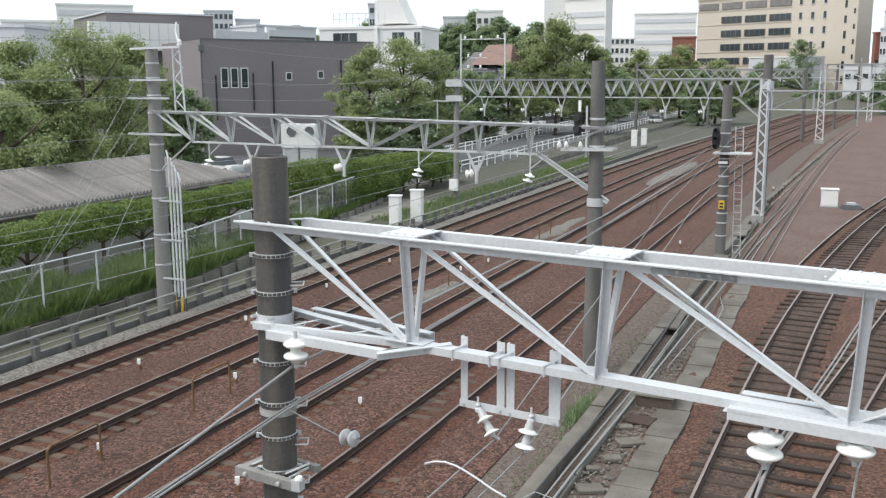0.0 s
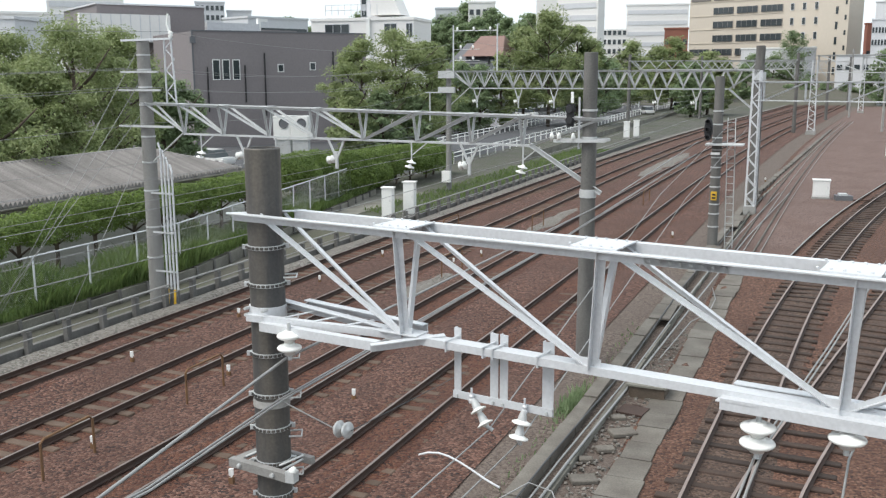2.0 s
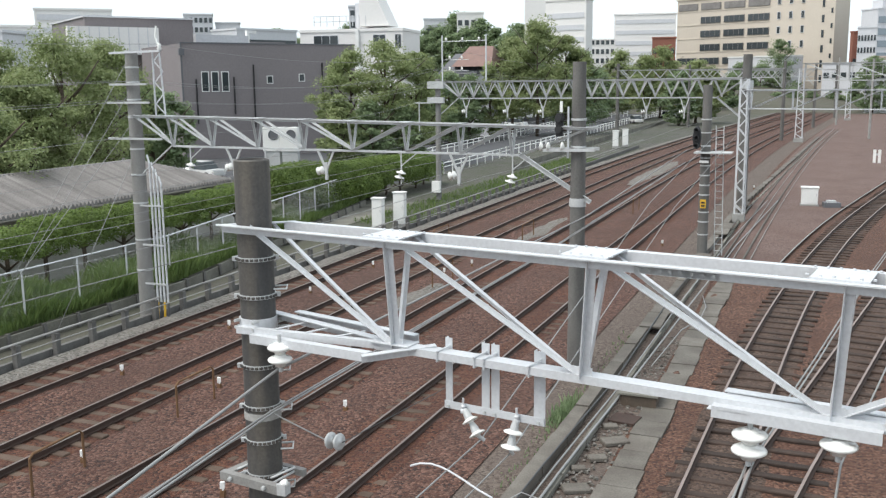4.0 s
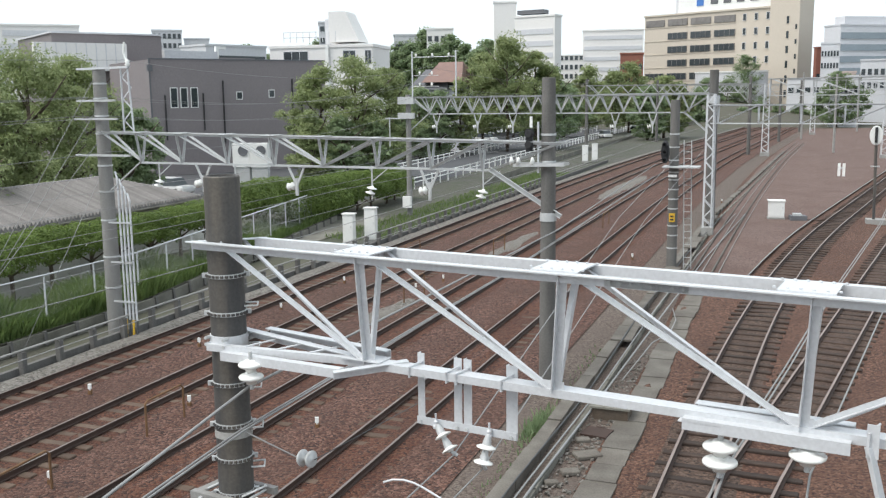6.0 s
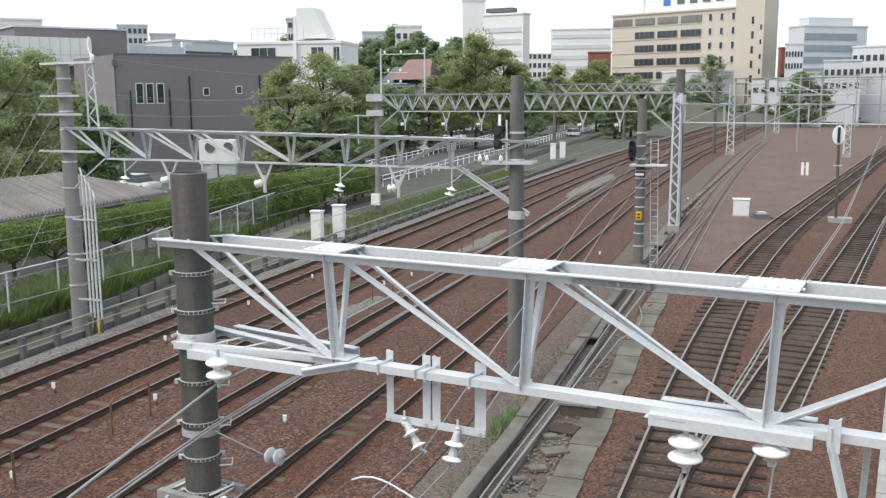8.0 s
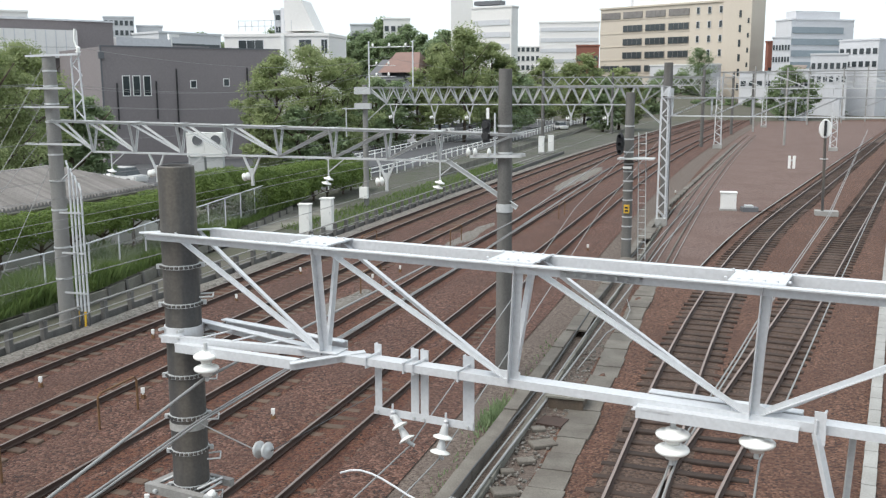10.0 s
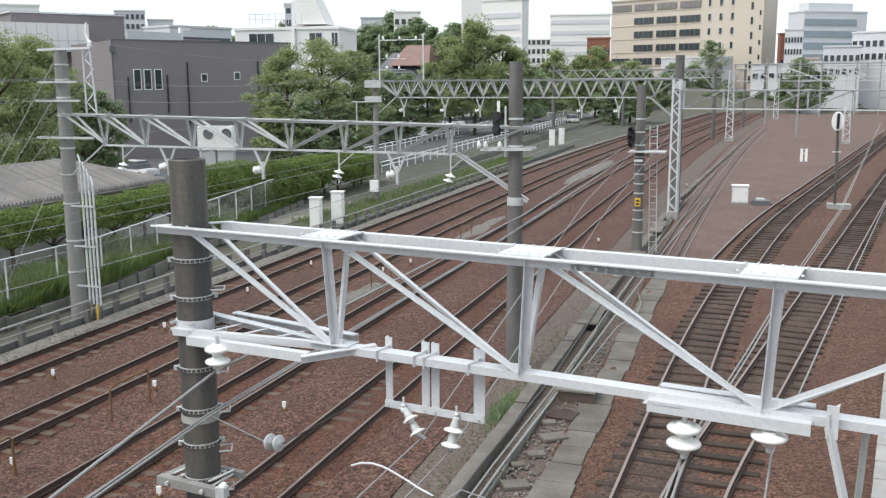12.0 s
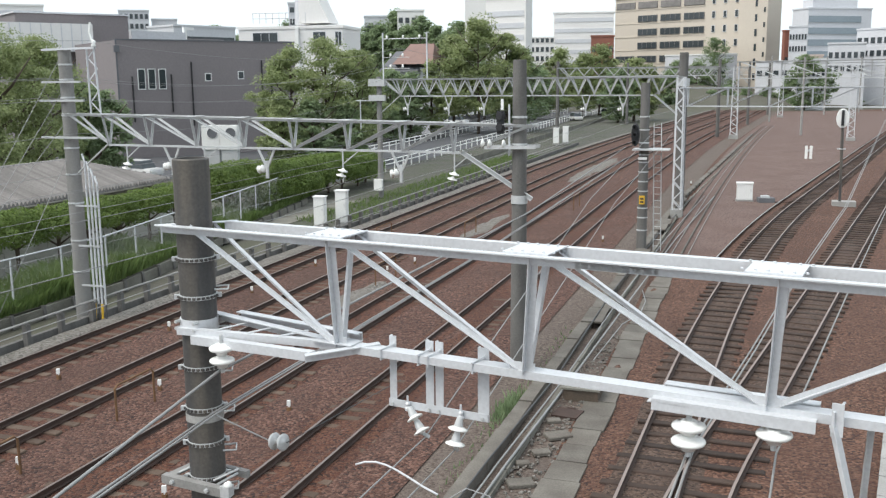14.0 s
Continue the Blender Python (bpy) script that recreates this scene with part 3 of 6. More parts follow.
truss("lattice_beam", (-25.5, 61.6), (-4.9, 62.0), 8.05, 6.9, [1.1 + 1.03 * k for k in range(19)], 0.8, "grey lattice beam with zigzag bracing", None, 1.6, 1.8, 0.08, zig=True)
lm1 = lattice_mast((-4.6, 56.6), 8.0, 0.52, "pale grey laced steel mast beside the sidings", 0.42)
lm2 = lattice_mast((-3.7, 132), 9.3, 0.9, "pale grey laced steel mast far along the line", 0.6)
lm3 = lattice_mast((3.1, 200), 9.6, 0.9, "pale grey laced steel mast far along the line", 0.6)
truss("lattice_beam", (-4.6, 56.6), (34, 50), 7.4, 6.36, [2.25 * k + 0.4 for k in range(17)], 0.4, "thin pale lattice beam over the sidings", M_ZINC, 0, 0, 0.06, True)

# ---- buildings ----
def building(name, corner, turn, wide, deep, z0, z1, wall, label, category="building"):
    """A block whose front runs from corner along turn (degrees from +x); returns thing and a local placer."""
    ob = thing(name, (corner[0], corner[1], z0), label, category)
    m = Matrix.Translation((corner[0], corner[1], z0)) @ Matrix.Rotation(radians(turn), 4, "Z")

    def put(pname, lo, hi, material, parent=None, plabel=""):
        bm = box(B(), lo, hi)
        bmesh.ops.transform(bm, matrix=m, verts=bm.verts)
        return part(pname, bm, material, parent or ob, plabel)
    put("wall", (0, 0, 0), (wide, deep, z1 - z0), wall)
    return ob, put

# ---- the near column: bands, fork, bracket, steps ----
def ring(z, r=0.224, h=0.05, parent=column, label="perforated zinc clamp band"):
    """A clamp band made of short links with gaps, drawn tight by a lug."""
    b = part("clamp_band", lathe(B(), (COL.x, COL.y, z - h / 2), (0, 0, 1), [(r, 0), (r + 0.006, 0), (r + 0.006, h), (r, h)], 32), M_ZINC_DULL, parent, label)
    bm = B()
    for k in range(26):
        a = 2 * math.pi * k / 26
        p = Vector((COL.x + (r + 0.008) * math.cos(a), COL.y + (r + 0.008) * math.sin(a), z))
        box(bm, p - Vector((0.016, 0.016, h * 0.3)), p + Vector((0.016, 0.016, h * 0.3)))
    part("link", bm, M_PIPE_STEEL, b, kind="stuff")
    for a in (-2.5, 0.45):
        p = Vector((COL.x + (r + 0.03) * math.cos(a), COL.y + (r + 0.03) * math.sin(a), z))
        part("lug", box(B(), p - Vector((0.03, 0.02, h * 0.55)), p + Vector((0.03, 0.02, h * 0.55)), 25), M_ZINC_DULL, b)


for z in (5.89, 5.42, 4.53, 4.0, 3.55, 3.1, 2.65, 2.2):
    ring(z)
for k in range(7):
    z = 5.5 - 0.52 * k
    a = 0.55
    c = Vector((COL.x, COL.y, z))
    d, n = Vector((math.cos(a), math.sin(a), 0)), Vector((-math.sin(a), math.cos(a), 0))
    part("step_iron", tube(B(), [c + d * 0.2 - n * 0.1, c + d * 0.36 - n * 0.11, c + d * 0.37 + n * 0.11, c + d * 0.2 + n * 0.1], 0.012, 6), M_ZINC_DULL, column)
part("strap", lathe(B(), (COL.x, COL.y, 4.98), (0, 0, 1), [(0.222, 0.02), (0.234, 0.02), (0.234, 0.17), (0.222, 0.17)], 32), M_ZINC, column, "white painted steel collar")
part("strap", lathe(B(), (COL.x, COL.y, 3.84), (0, 0, 1), [(0.222, 0), (0.233, 0), (0.233, 0.09), (0.222, 0.09)], 32), M_CONC, column)
for o in (-0.235, 0.235):
    for z in (5.05, 5.13):
        for s in (-0.13, 0.15):
            part("bolt", tube(B(), [nb(s, o - 0.05, z), nb(s, o + 0.05, z)], 0.02, 6), M_ZINC_DULL, column)
# lower fork that grips the column
ZF = ZB + 0.06
fork = [((-0.1, -0.3, 5.065), (2.08, -0.06, 5.09), 0.085, -1), ((0.14, -0.33, 5.0), (1.95, -0.42, 5.05), 0.105, -1), ((1.9, -0.45, 5.04), (2.5, 0.14, 5.1), 0.1, 1), ((0.03, 0.27, 5.17), (1.85, 0.08, 5.1), 0.11, 1), ((0.37, 0.36, 5.19), (2.22, 0.25, 5.15), 0.1, 1)]
for p0, p1, w, flip in fork:
    part("fork_arm", sweep(B(), nb(*p0), nb(*p1), angle(w, 0.012, flip)), M_ZINC, beam)
for k in range(3):
    part("lacing_bar", sweep(B(), nb(0.45 + 0.42 * k, -0.2 + 0.04 * k, 5.08), nb(0.7 + 0.42 * k, 0.24 - 0.05 * k, 5.12), rect(0.04, 0.01)), M_ZINC, beam)
plate(1.78, 2.3, -0.13, 0.13, ZF + 0.003, ZF + 0.015, beam)
part("bracket", sweep(B(), nb(-0.32, -0.33, ZT - 0.01), nb(0.35, 0.38, ZT - 0.01), rect(0.1, 0.012)), M_ZINC, beam)
for s, l in zip(NODES[:4], LOWS[:4]):
    plate(l - 0.14, l + 0.14, -0.06, -0.05, ZB - 0.02, ZB + 0.14, beam)
    bolts = B()
    for k in range(6):
        for o in (-HW + 0.05, HW - 0.05):
            p = nb(s - 0.27 + 0.108 * k, o, ZT + 0.016)
            lathe(bolts, p, (0, 0, 1), [(0.016, 0), (0.016, 0.014), (0.01, 0.018)], 6)
    part("bolt_heads", bolts, M_ZINC, beam, kind="stuff")
# splice plate of the front chord
plate(4.95, 5.75, -HW - 0.014, -HW - 0.002, ZT - 0.095, ZT + 0.004, beam, M_ZINC_DULL, "splice_plate")
for k in range(8):
    part("bolt", tube(B(), [nb(5.0 + 0.1 * k, -HW - 0.03, ZT - 0.06), nb(5.0 + 0.1 * k, -HW, ZT - 0.06)], 0.017, 6), M_ZINC_DULL, beam)
# doubled lower chord over the siding
for o in (-0.19, 0.2):
    part("side_channel", sweep(B(), nb(5.7 if o < 0 else 5.75, o, ZB + (0.01 if o < 0 else 0.08)), nb(7.15, o, ZB + (0.01 if o < 0 else 0.08)), angle(0.11, 0.012, 1 if o > 0 else -1)), M_ZINC, beam)
for s in (5.78, 6.85):
    plate(s - 0.12, s + 0.25, -0.19, 0.19, ZB - 0.03, ZB - 0.02, beam)
for s in (0.6,):
    insulator(nb(s + 0.045, -0.36, ZB + 0.06), (0, 0, -1), 2, 0.148, pitch=0.15)
for s in (6.04, 6.8):
    insulator(nb(s, -0.1, ZB - 0.06), (0, 0, -1), 2 if s < 6.5 else 1, 0.163, pitch=0.15, pin=0.12 if s < 6.5 else 0.07)

# hanging frame under the beam
HX = (2.70, 3.165, 3.285, 3.815)
frame_h = thing("clamped_hanger", nb(3.25, 0, ZB), "white painted steel frame clamped under the lattice beam", "bracket")
for s, w in ((HX[0], 0.085), (HX[1], 0.095), (HX[2], 0.095), (HX[3], 0.13)):
    plate(s - w / 2, s + w / 2, 0.11, 0.122, ZB - 0.64, ZB + 0.18, frame_h, M_ZINC, "hanger")
    plate(s - w / 2, s - w / 2 + 0.01, 0.122, 0.17, ZB - 0.64, ZB + 0.18, frame_h, M_ZINC, "hanger_flange")
    part("u_bolt", tube(B(), [nb(s - 0.02, 0.12, ZB - 0.05), nb(s - 0.03, -0.1, ZB - 0.04), nb(s - 0.03, -0.105, ZB + 0.07), nb(s + 0.02, 0.12, ZB + 0.09)], 0.012, 6), M_ZINC, frame_h)
    part("bolt", tube(B(), [nb(s, 0.07, ZB - 0.6), nb(s, 0.13, ZB - 0.6)], 0.018, 6), M_ZINC_DULL, frame_h)
part("cross_bar", sweep(B(), nb(HX[0] - 0.05, 0.1, ZB - 0.59), nb(HX[3] + 0.06, 0.1, ZB - 0.59), rect(0.012, 0.085), (0, 0, 1)), M_ZINC, frame_h)
for s, tilt, r in ((2.91, (0.62, -0.25, -0.85), 0.095), (3.57, (-0.14, -0.2, -1), 0.108)):
    p = nb(s, 0.06, ZB - 0.57)
    a = Vector(tilt).normalized()
    ins = thing("insulator", p, "small white porcelain insulator pair below a steel frame", "insulator", "insulators")
    part("pin", lathe(B(), p + Vector((0, 0, -0.07)), (0, 0, 1), [(0.03, 0), (0.036, 0.03), (0.022, 0.05), (0.03, 0.08), (0.012, 0.1), (0.012, 0.17)], 12), M_ZINC, ins)
    for k in (0, 1):
        q = p + a * (0.05 + 0.165 * k)
        part("metal_neck", lathe(B(), q, a, [(0.028, -0.02), (0.034, 0.0), (0.045, 0.05), (0.05, 0.095), (0.03, 0.1)], 14), M_ZINC_DULL, ins)
        part("disc", lathe(B(), q + a * 0.085, a, [(0.04, 0), (r * 0.62, 0.012), (r, 0.03), (r, 0.042), (r * 0.8, 0.046), (r * 0.45, 0.04), (0.03, 0.06)], 22), M_PORCELAIN, ins, smooth=True)
    part("wire_clamp", tube(B(), [p + a * 0.36, p + a * 0.42 + Vector((0.03, 0.04, 0))], 0.022, 8), M_ZINC_DULL, ins)
# bracket with foot beam low on the column
foot = thing("cable_bracket", (COL.x, COL.y, 3.0), "weathered zinc cable bracket clamped low on the column", "bracket")
part("arm", sweep(B(), nb(-0.47, -0.29, 3.06), nb(0.58, -0.29, 3.06), rect(0.1, 0.11)), M_POLE, foot)
part("arm", sweep(B(), nb(-0.4, 0.27, 3.06), nb(0.42, 0.27, 3.06), rect(0.08, 0.09)), M_POLE, foot)
part("end_plate", sweep(B(), nb(-0.4, -0.25, 3.09), nb(-0.36, 0.24, 3.09), rect(0.12, 0.03)), M_POLE, foot)
for s in (-0.28, 0.28):
    part("through_bolt", tube(B(), [nb(s, -0.37, 3.06), nb(s, 0.34, 3.06)], 0.016, 6), M_ZINC_DULL, foot)
    part("nut", lathe(B(), nb(s, -0.345, 3.06), -NB, [(0.03, 0), (0.03, 0.03), (0.015, 0.035)], 6), M_ZINC_DULL, foot)
    part("hoop", tube(B(), [nb(s, -0.22, 3.14), nb(s + 0.12, -0.1, 3.2), nb(s + 0.14, 0.08, 3.2), nb(s + 0.02, 0.2, 3.14)], 0.014, 6), M_ZINC_DULL, foot)
part("clamp_jaw", box(B(), nb(0.5, -0.36, 3.02), nb(0.6, -0.22, 3.16)), M_ZINC_DULL, foot)
part("rod_knob", lathe(B(), nb(0.56, -0.3, 3.12), (0.3, 0.1, 1), [(0.02, 0), (0.05, 0.03), (0.055, 0.06), (0.02, 0.1)], 12), M_PORCELAIN, foot, smooth=True)
# raking brace and plate at the beam's far side
brace = thing("raking_brace", nb(7.2, 0, ZB), "white painted steel brace hanging from the lattice beam", "brace")
plate(7.27, 7.37, -0.17, -0.155, ZB - 0.1, ZB + 0.2, brace, M_ZINC, "clamp")
part("u_bolt", tube(B(), [nb(7.29, -0.19, ZB - 0.06), nb(7.29, -0.19, ZB + 0.12), nb(7.35, 0.1, ZB + 0.13)], 0.012, 6), M_ZINC, brace)
part("leg", sweep(B(), nb(7.33, -0.14, ZB), nb(7.93, -0.4, ZB - 2.2), angle(0.085, 0.012)), M_ZINC, brace)
part("leg", sweep(B(), nb(7.55, 0.14, ZB), nb(7.46, 0.3, ZB - 2.2), angle(0.06, 0.01)), M_ZINC_DULL, brace)


def wire(name, pts, r, label, material=None, group="overhead wires"):
    return solid(name, tube(B(), pts, r, 6), material or M_WIRE, label, "wire", "", group, tuple(pts[0]), True)


# heavy feeder cables along the near column and over the siding
I1 = nb(0.6, -0.36, ZB - 0.38)
wire("feeder_cable", [I1 + Vector((0, -9, -0.9)), I1 + Vector((-0.02, -3.2, -0.42)), I1, I1 + Vector((-0.1, 16, -0.3)), I1 + Vector((-0.2, 36, 0.1))], 0.018, "thick stranded grey feeder cable under an insulator")
C2 = (-6.12, 9.33, 4.06)
C2a = (-5.45, 6.15, 4.36)
for d in (0.0, 0.05):
    wire("feeder_cable", [Vector(C2a) + (Vector(C2a) - Vector(C2)) * 0.8 + Vector((d, 0, 0.25)), Vector(C2a) + Vector((d, 0, 0.02)), Vector(C2) + Vector((d, 0, 0)), Vector(C2) + Vector((d - 0.05, 12, -0.12)), Vector(C2) + Vector((d - 0.1, 36, 0.1))], 0.013, "thick stranded grey feeder cable tied to the column")
tie = thing("tie_rod", C2, "thin steel tie rod ending in two grey disc insulators", "tie rod")
DI = Vector((-5.50, 9.55, 3.71))
part("rod", tube(B(), [Vector(C2), DI], 0.009, 6), M_WIRE, tie)
ax = Vector((0.95, -0.25, 0.1)).normalized()
part("rod_end", tube(B(), [DI + ax * 0.3, DI + ax * 0.3 + Vector((0.5, 2.5, 0.05))], 0.006, 6), M_WIRE_DARK, tie)
for k in range(2):
    part("disc", lathe(B(), DI + ax * (0.08 + 0.14 * k), ax, [(0.03, -0.06), (0.045, -0.03), (0.05, 0.0), (0.1, 0.015), (0.105, 0.03), (0.08, 0.04), (0.045, 0.04), (0.03, 0.06)], 20), M_ZINC_DULL, tie, smooth=True)
for s, run, r, twin in ((6.04, ((-0.62, 7.0), (-0.5, 8.96), (0.03, 12.6), (0.6, 16.8), (2.25, 27.6), (8.7, 78)), 0.012, (-0.025, 0.025)), (6.83, ((0.15, 7.0), (0.27, 9.0), (0.75, 12.0), (1.42, 16.2), (3.9, 31.4), (11.6, 78)), 0.011, (0,))):
    for d in twin:
        wire("feeder_cable", [(x + d, y, 4.47 if y < 60 else 4.7) for x, y in run], r, "stranded grey feeder cable over the siding")
# thin wires under the small insulators, and their droppers
W1 = nb(2.91, 0.06, ZB - 0.57) + Vector((0.62, -0.25, -0.85)).normalized() * 0.41
W2 = nb(3.57, 0.06, ZB - 0.57) + Vector((-0.14, -0.2, -1)).normalized() * 0.41
for q, dx in ((W1, -0.9), (W2, -0.6)):
    wire("contact_wire", [q + Vector((-0.5, -6, -0.25)), q, q + Vector((dx, 15.5, 0.7)), q + Vector((dx * 1.6, 36, 1.4))], 0.009, "thin overhead wire along the track", M_WIRE)
arc = [(-3.83, 8.4, 4.08), (-3.74, 8.45, 4.1), (-3.63, 8.47, 4.105), (-3.5, 8.44, 4.1), (-3.37, 8.38, 4.09), (-3.18, 8.26, 4.08), (-2.98, 8.12, 4.07), (-2.8, 8.02, 4.06)]
wire("wire_spreader", arc, 0.011, "pale curved steady arm holding the wire", M_ZINC, "steady arms")

# ---- drain, slabs and clutter between the main lines and the sidings ----
drain = thing("concrete_drain", (-5.3, 10, -0.25), "long weathered concrete drain channel beside the tracks", "drain", "", "structure")
y = 10.0
k = 0
while y < 140:
    L = 2.0
    x0 = -5.55 + 0.006 * (y - 10) + 0.042 * max(0, y - 62)
    part("kerb_slab", box(B(), (x0, y + 0.008, -0.3), (x0 + 0.34, y + L - 0.008, 0.03 + 0.02 * math.sin(k * 2.3))), M_SLAB, drain)
    part("kerb_slab", box(B(), (x0 + 0.68, y + 0.008, -0.3), (x0 + 0.78, y + L - 0.008, -0.06 + 0.02 * math.sin(k * 1.7))), M_CONC_WALL, drain)
    if 24 < y < 64 and (k % 5) in (0, 1):
        part("cover_slab", box(B(), (x0 + 0.02, y + 0.02, 0.045), (x0 + 0.7, y + L - 0.03, 0.1), 1.5), M_SLAB, drain)
    y += L
    k += 1
path = thing("slab_path", (-3.7, 12, -0.16), "narrow path of cracked grey concrete slabs", "path", "", "structure")
y = 12.0
k = 0
while y < 40:
    part("slab", box(B(), (-3.95 + 0.05 * math.sin(k), y + 0.015, -0.3), (-3.22 + 0.04 * math.cos(k * 1.3), y + 0.985, -0.15 + 0.012 * math.sin(k * 3.1)), 1.2 * math.sin(k * 1.9)), M_SLAB, path)
    y += 1.0
    k += 1
for (x, y, s) in ((-4.35, 17.6, 0.55), (-4.3, 19.3, 0.4), (-4.15, 20.4, 0.6), (-4.45, 21.3, 0.35), (-4.55, 18.6, 0.3)):
    bm = box(B(), (x - s / 2, y - s / 3, -0.2), (x + s / 2, y + s / 3, -0.1), 35 * x)
    bmesh.ops.bevel(bm, geom=list(bm.edges), offset=0.02, segments=1, affect="EDGES")
    solid("broken_slab", bm, M_SLAB, "loose broken piece of grey concrete slab", "concrete slab", "", "broken slabs", (x, y, -0.2))
rnd = random.Random(21)
verts_, faces_ = [], []
for _ in range(420):
    x, y = rnd.uniform(-4.75, -3.95), rnd.uniform(14, 30)
    r = rnd.uniform(0.02, 0.06)
    i = len(verts_)
    for dx, dy, dz in ((-1, -1, -0.4), (1, -0.8, -0.4), (0.9, 1, -0.4), (-0.8, 0.9, -0.4), (-0.6, -0.5, 0.6), (0.7, -0.6, 0.5), (0.5, 0.6, 0.7), (-0.5, 0.5, 0.45)):
        verts_.append((x + dx * r * rnd.uniform(0.7, 1.1), y + dy * r * rnd.uniform(0.7, 1.1), -0.19 + r * dz * 0.8 + 0.02))
    faces_ += [tuple(i + j for j in f) for f in ((0, 3, 2, 1), (4, 5, 6, 7), (0, 1, 5, 4), (1, 2, 6, 5), (2, 3, 7, 6), (3, 0, 4, 7))]
me = bpy.data.meshes.new("rubble")
me.from_pydata(verts_, [], faces_)
me.materials.append(M_BALLAST_GREY)
tagged(new("rubble", me), "loose grey rubble and stones beside the drain", "rubble", "", "stuff")
crate = thing("track_box", (-4.1, 23.3, -0.2), "rust-stained wooden box with a grey lid beside the drain", "box")
part("body", box(B(), (-4.55, 22.95, -0.22), (-3.65, 23.7, 0.12)), M_BARK, crate)
part("lid", box(B(), (-4.6, 22.9, 0.12), (-3.6, 23.75, 0.17)), M_CONC_WALL, crate)
lid = thing("manhole_lid", (-4.2, 21.9, -0.17), "rusty brown steel lid lying on the gravel", "lid")
part("plate", box(B(), (-4.55, 21.6, -0.17), (-3.9, 22.2, -0.12), -8), M_RAIL, lid)
part("hinge", box(B(), (-4.3, 22.2, -0.17), (-4.1, 22.28, -0.11), -8), M_RAIL, lid)
for k, (xa, za) in enumerate(((-5.15, 0.06), (-4.95, 0.0), (-4.8, -0.05))):
    wire("ground_cable", [(xa - 0.15, 10, za), (xa, 18, za + 0.03), (xa + 0.25, 24, za + 0.1), (xa + 0.1 + 0.2 * k, 34, za + 0.05), (xa + 0.3 + 0.3 * k, 48, za), (xa + 0.9 + 0.5 * k, 66, 0.0)], 0.022 if k < 2 else 0.03, "grey cable laid along the drain", M_WIRE if k else M_WIRE_DARK, "ground cables")
wire("ground_cable", [(-4.3, 26, 0.0), (-3.9, 29, 0.35), (-3.6, 31, 0.2), (-3.75, 34, -0.05), (-4.1, 36, -0.1)], 0.018, "loose loop of grey cable", M_WIRE, "ground cables")
wire("ground_cable", [(-5.5, 15.5, 0.1), (-5.1, 16.3, 0.2), (-4.6, 16.2, 0.15), (-4.2, 15.4, 0.1)], 0.014, "loose pale hose by the drain", M_WIRE, "ground cables")
trough = thing("cable_trough", (2.6, 18, -0.2), "grey concrete cable trough with lids beside the siding", "cable trough", "", "structure")
y = 16.0
while y < 60:
    x0 = 2.25 + (y - 16) * 0.139
    part("trough_lid", box(B(), (x0 - 0.14, y + 0.01, -0.25), (x0 + 0.14, y + 0.98, -0.08), -8.4), M_CONC, trough)
    y += 1.0
strip("yard_surface", lambda y: -4.35 + bend(y) * 0.95, lambda y: bend_yard(y) - 1.5, [42 + 4 * k for k in range(50)], -0.12, M_GRAVEL, "flat brownish fine gravel yard", "gravel yard", rough=0.03, across=8)

for off, r, mtl in ((0.0, 0.045, M_SLAB), (0.42, 0.022, M_CONC), (0.85, 0.05, M_SLAB), (1.15, 0.02, M_CONC)):
    wire("ground_cable", [(-4.2 + off + 0.0085 * (y - 40) + 0.00021 * (y - 40) ** 2 + 0.003 * off * (y - 40), y, -0.07) for y in range(40, 170, 5)], r, "cable duct along the edge of the gravel yard", mtl, "ground cables")
wire("ground_cable", [(bend_yard(40 + 4 * k) - 1.5, 40 + 4 * k, -0.06) for k in range(32)], 0.035, "pale concrete cable duct along the siding", M_CONC, "ground cables")
strip("verge", lambda y: -33.4 - 0.02 * max(0, y - 80), lambda y: -22.0 + bend(y), [48 + 6 * k for k in range(34)], -0.34, M_VERGE, "grey stones and dirt between road and railway", "verge", rough=0.08, across=8)

# ---- left edge: low rail, fence, weeds, poles' fittings ----
low = thing("low_railing", (-21.75, 6, 0), "low concrete post-and-rail barrier beside the main line", "barrier", "", "structure")
part("top_rail", tube(B(), [(-21.75, 4 + 4 * k, 0.55) for k in range(30)], 0.035, 6), M_CONC, low)
for k in range(55):
    y = 6 + 1.55 * k
    part("post", box(B(), (-21.84, y - 0.09, -0.35), (-21.66, y + 0.09, 0.5)), M_CONC_DARK, low)
part("base_wall", box(B(), (-22.02, 4, -0.4), (-21.86, 118, 0.0)), M_CONC_DARK, low)


def fence_x(y):
    return -24.85 if y < 31 else -24.85 - (y - 31) * 0.19


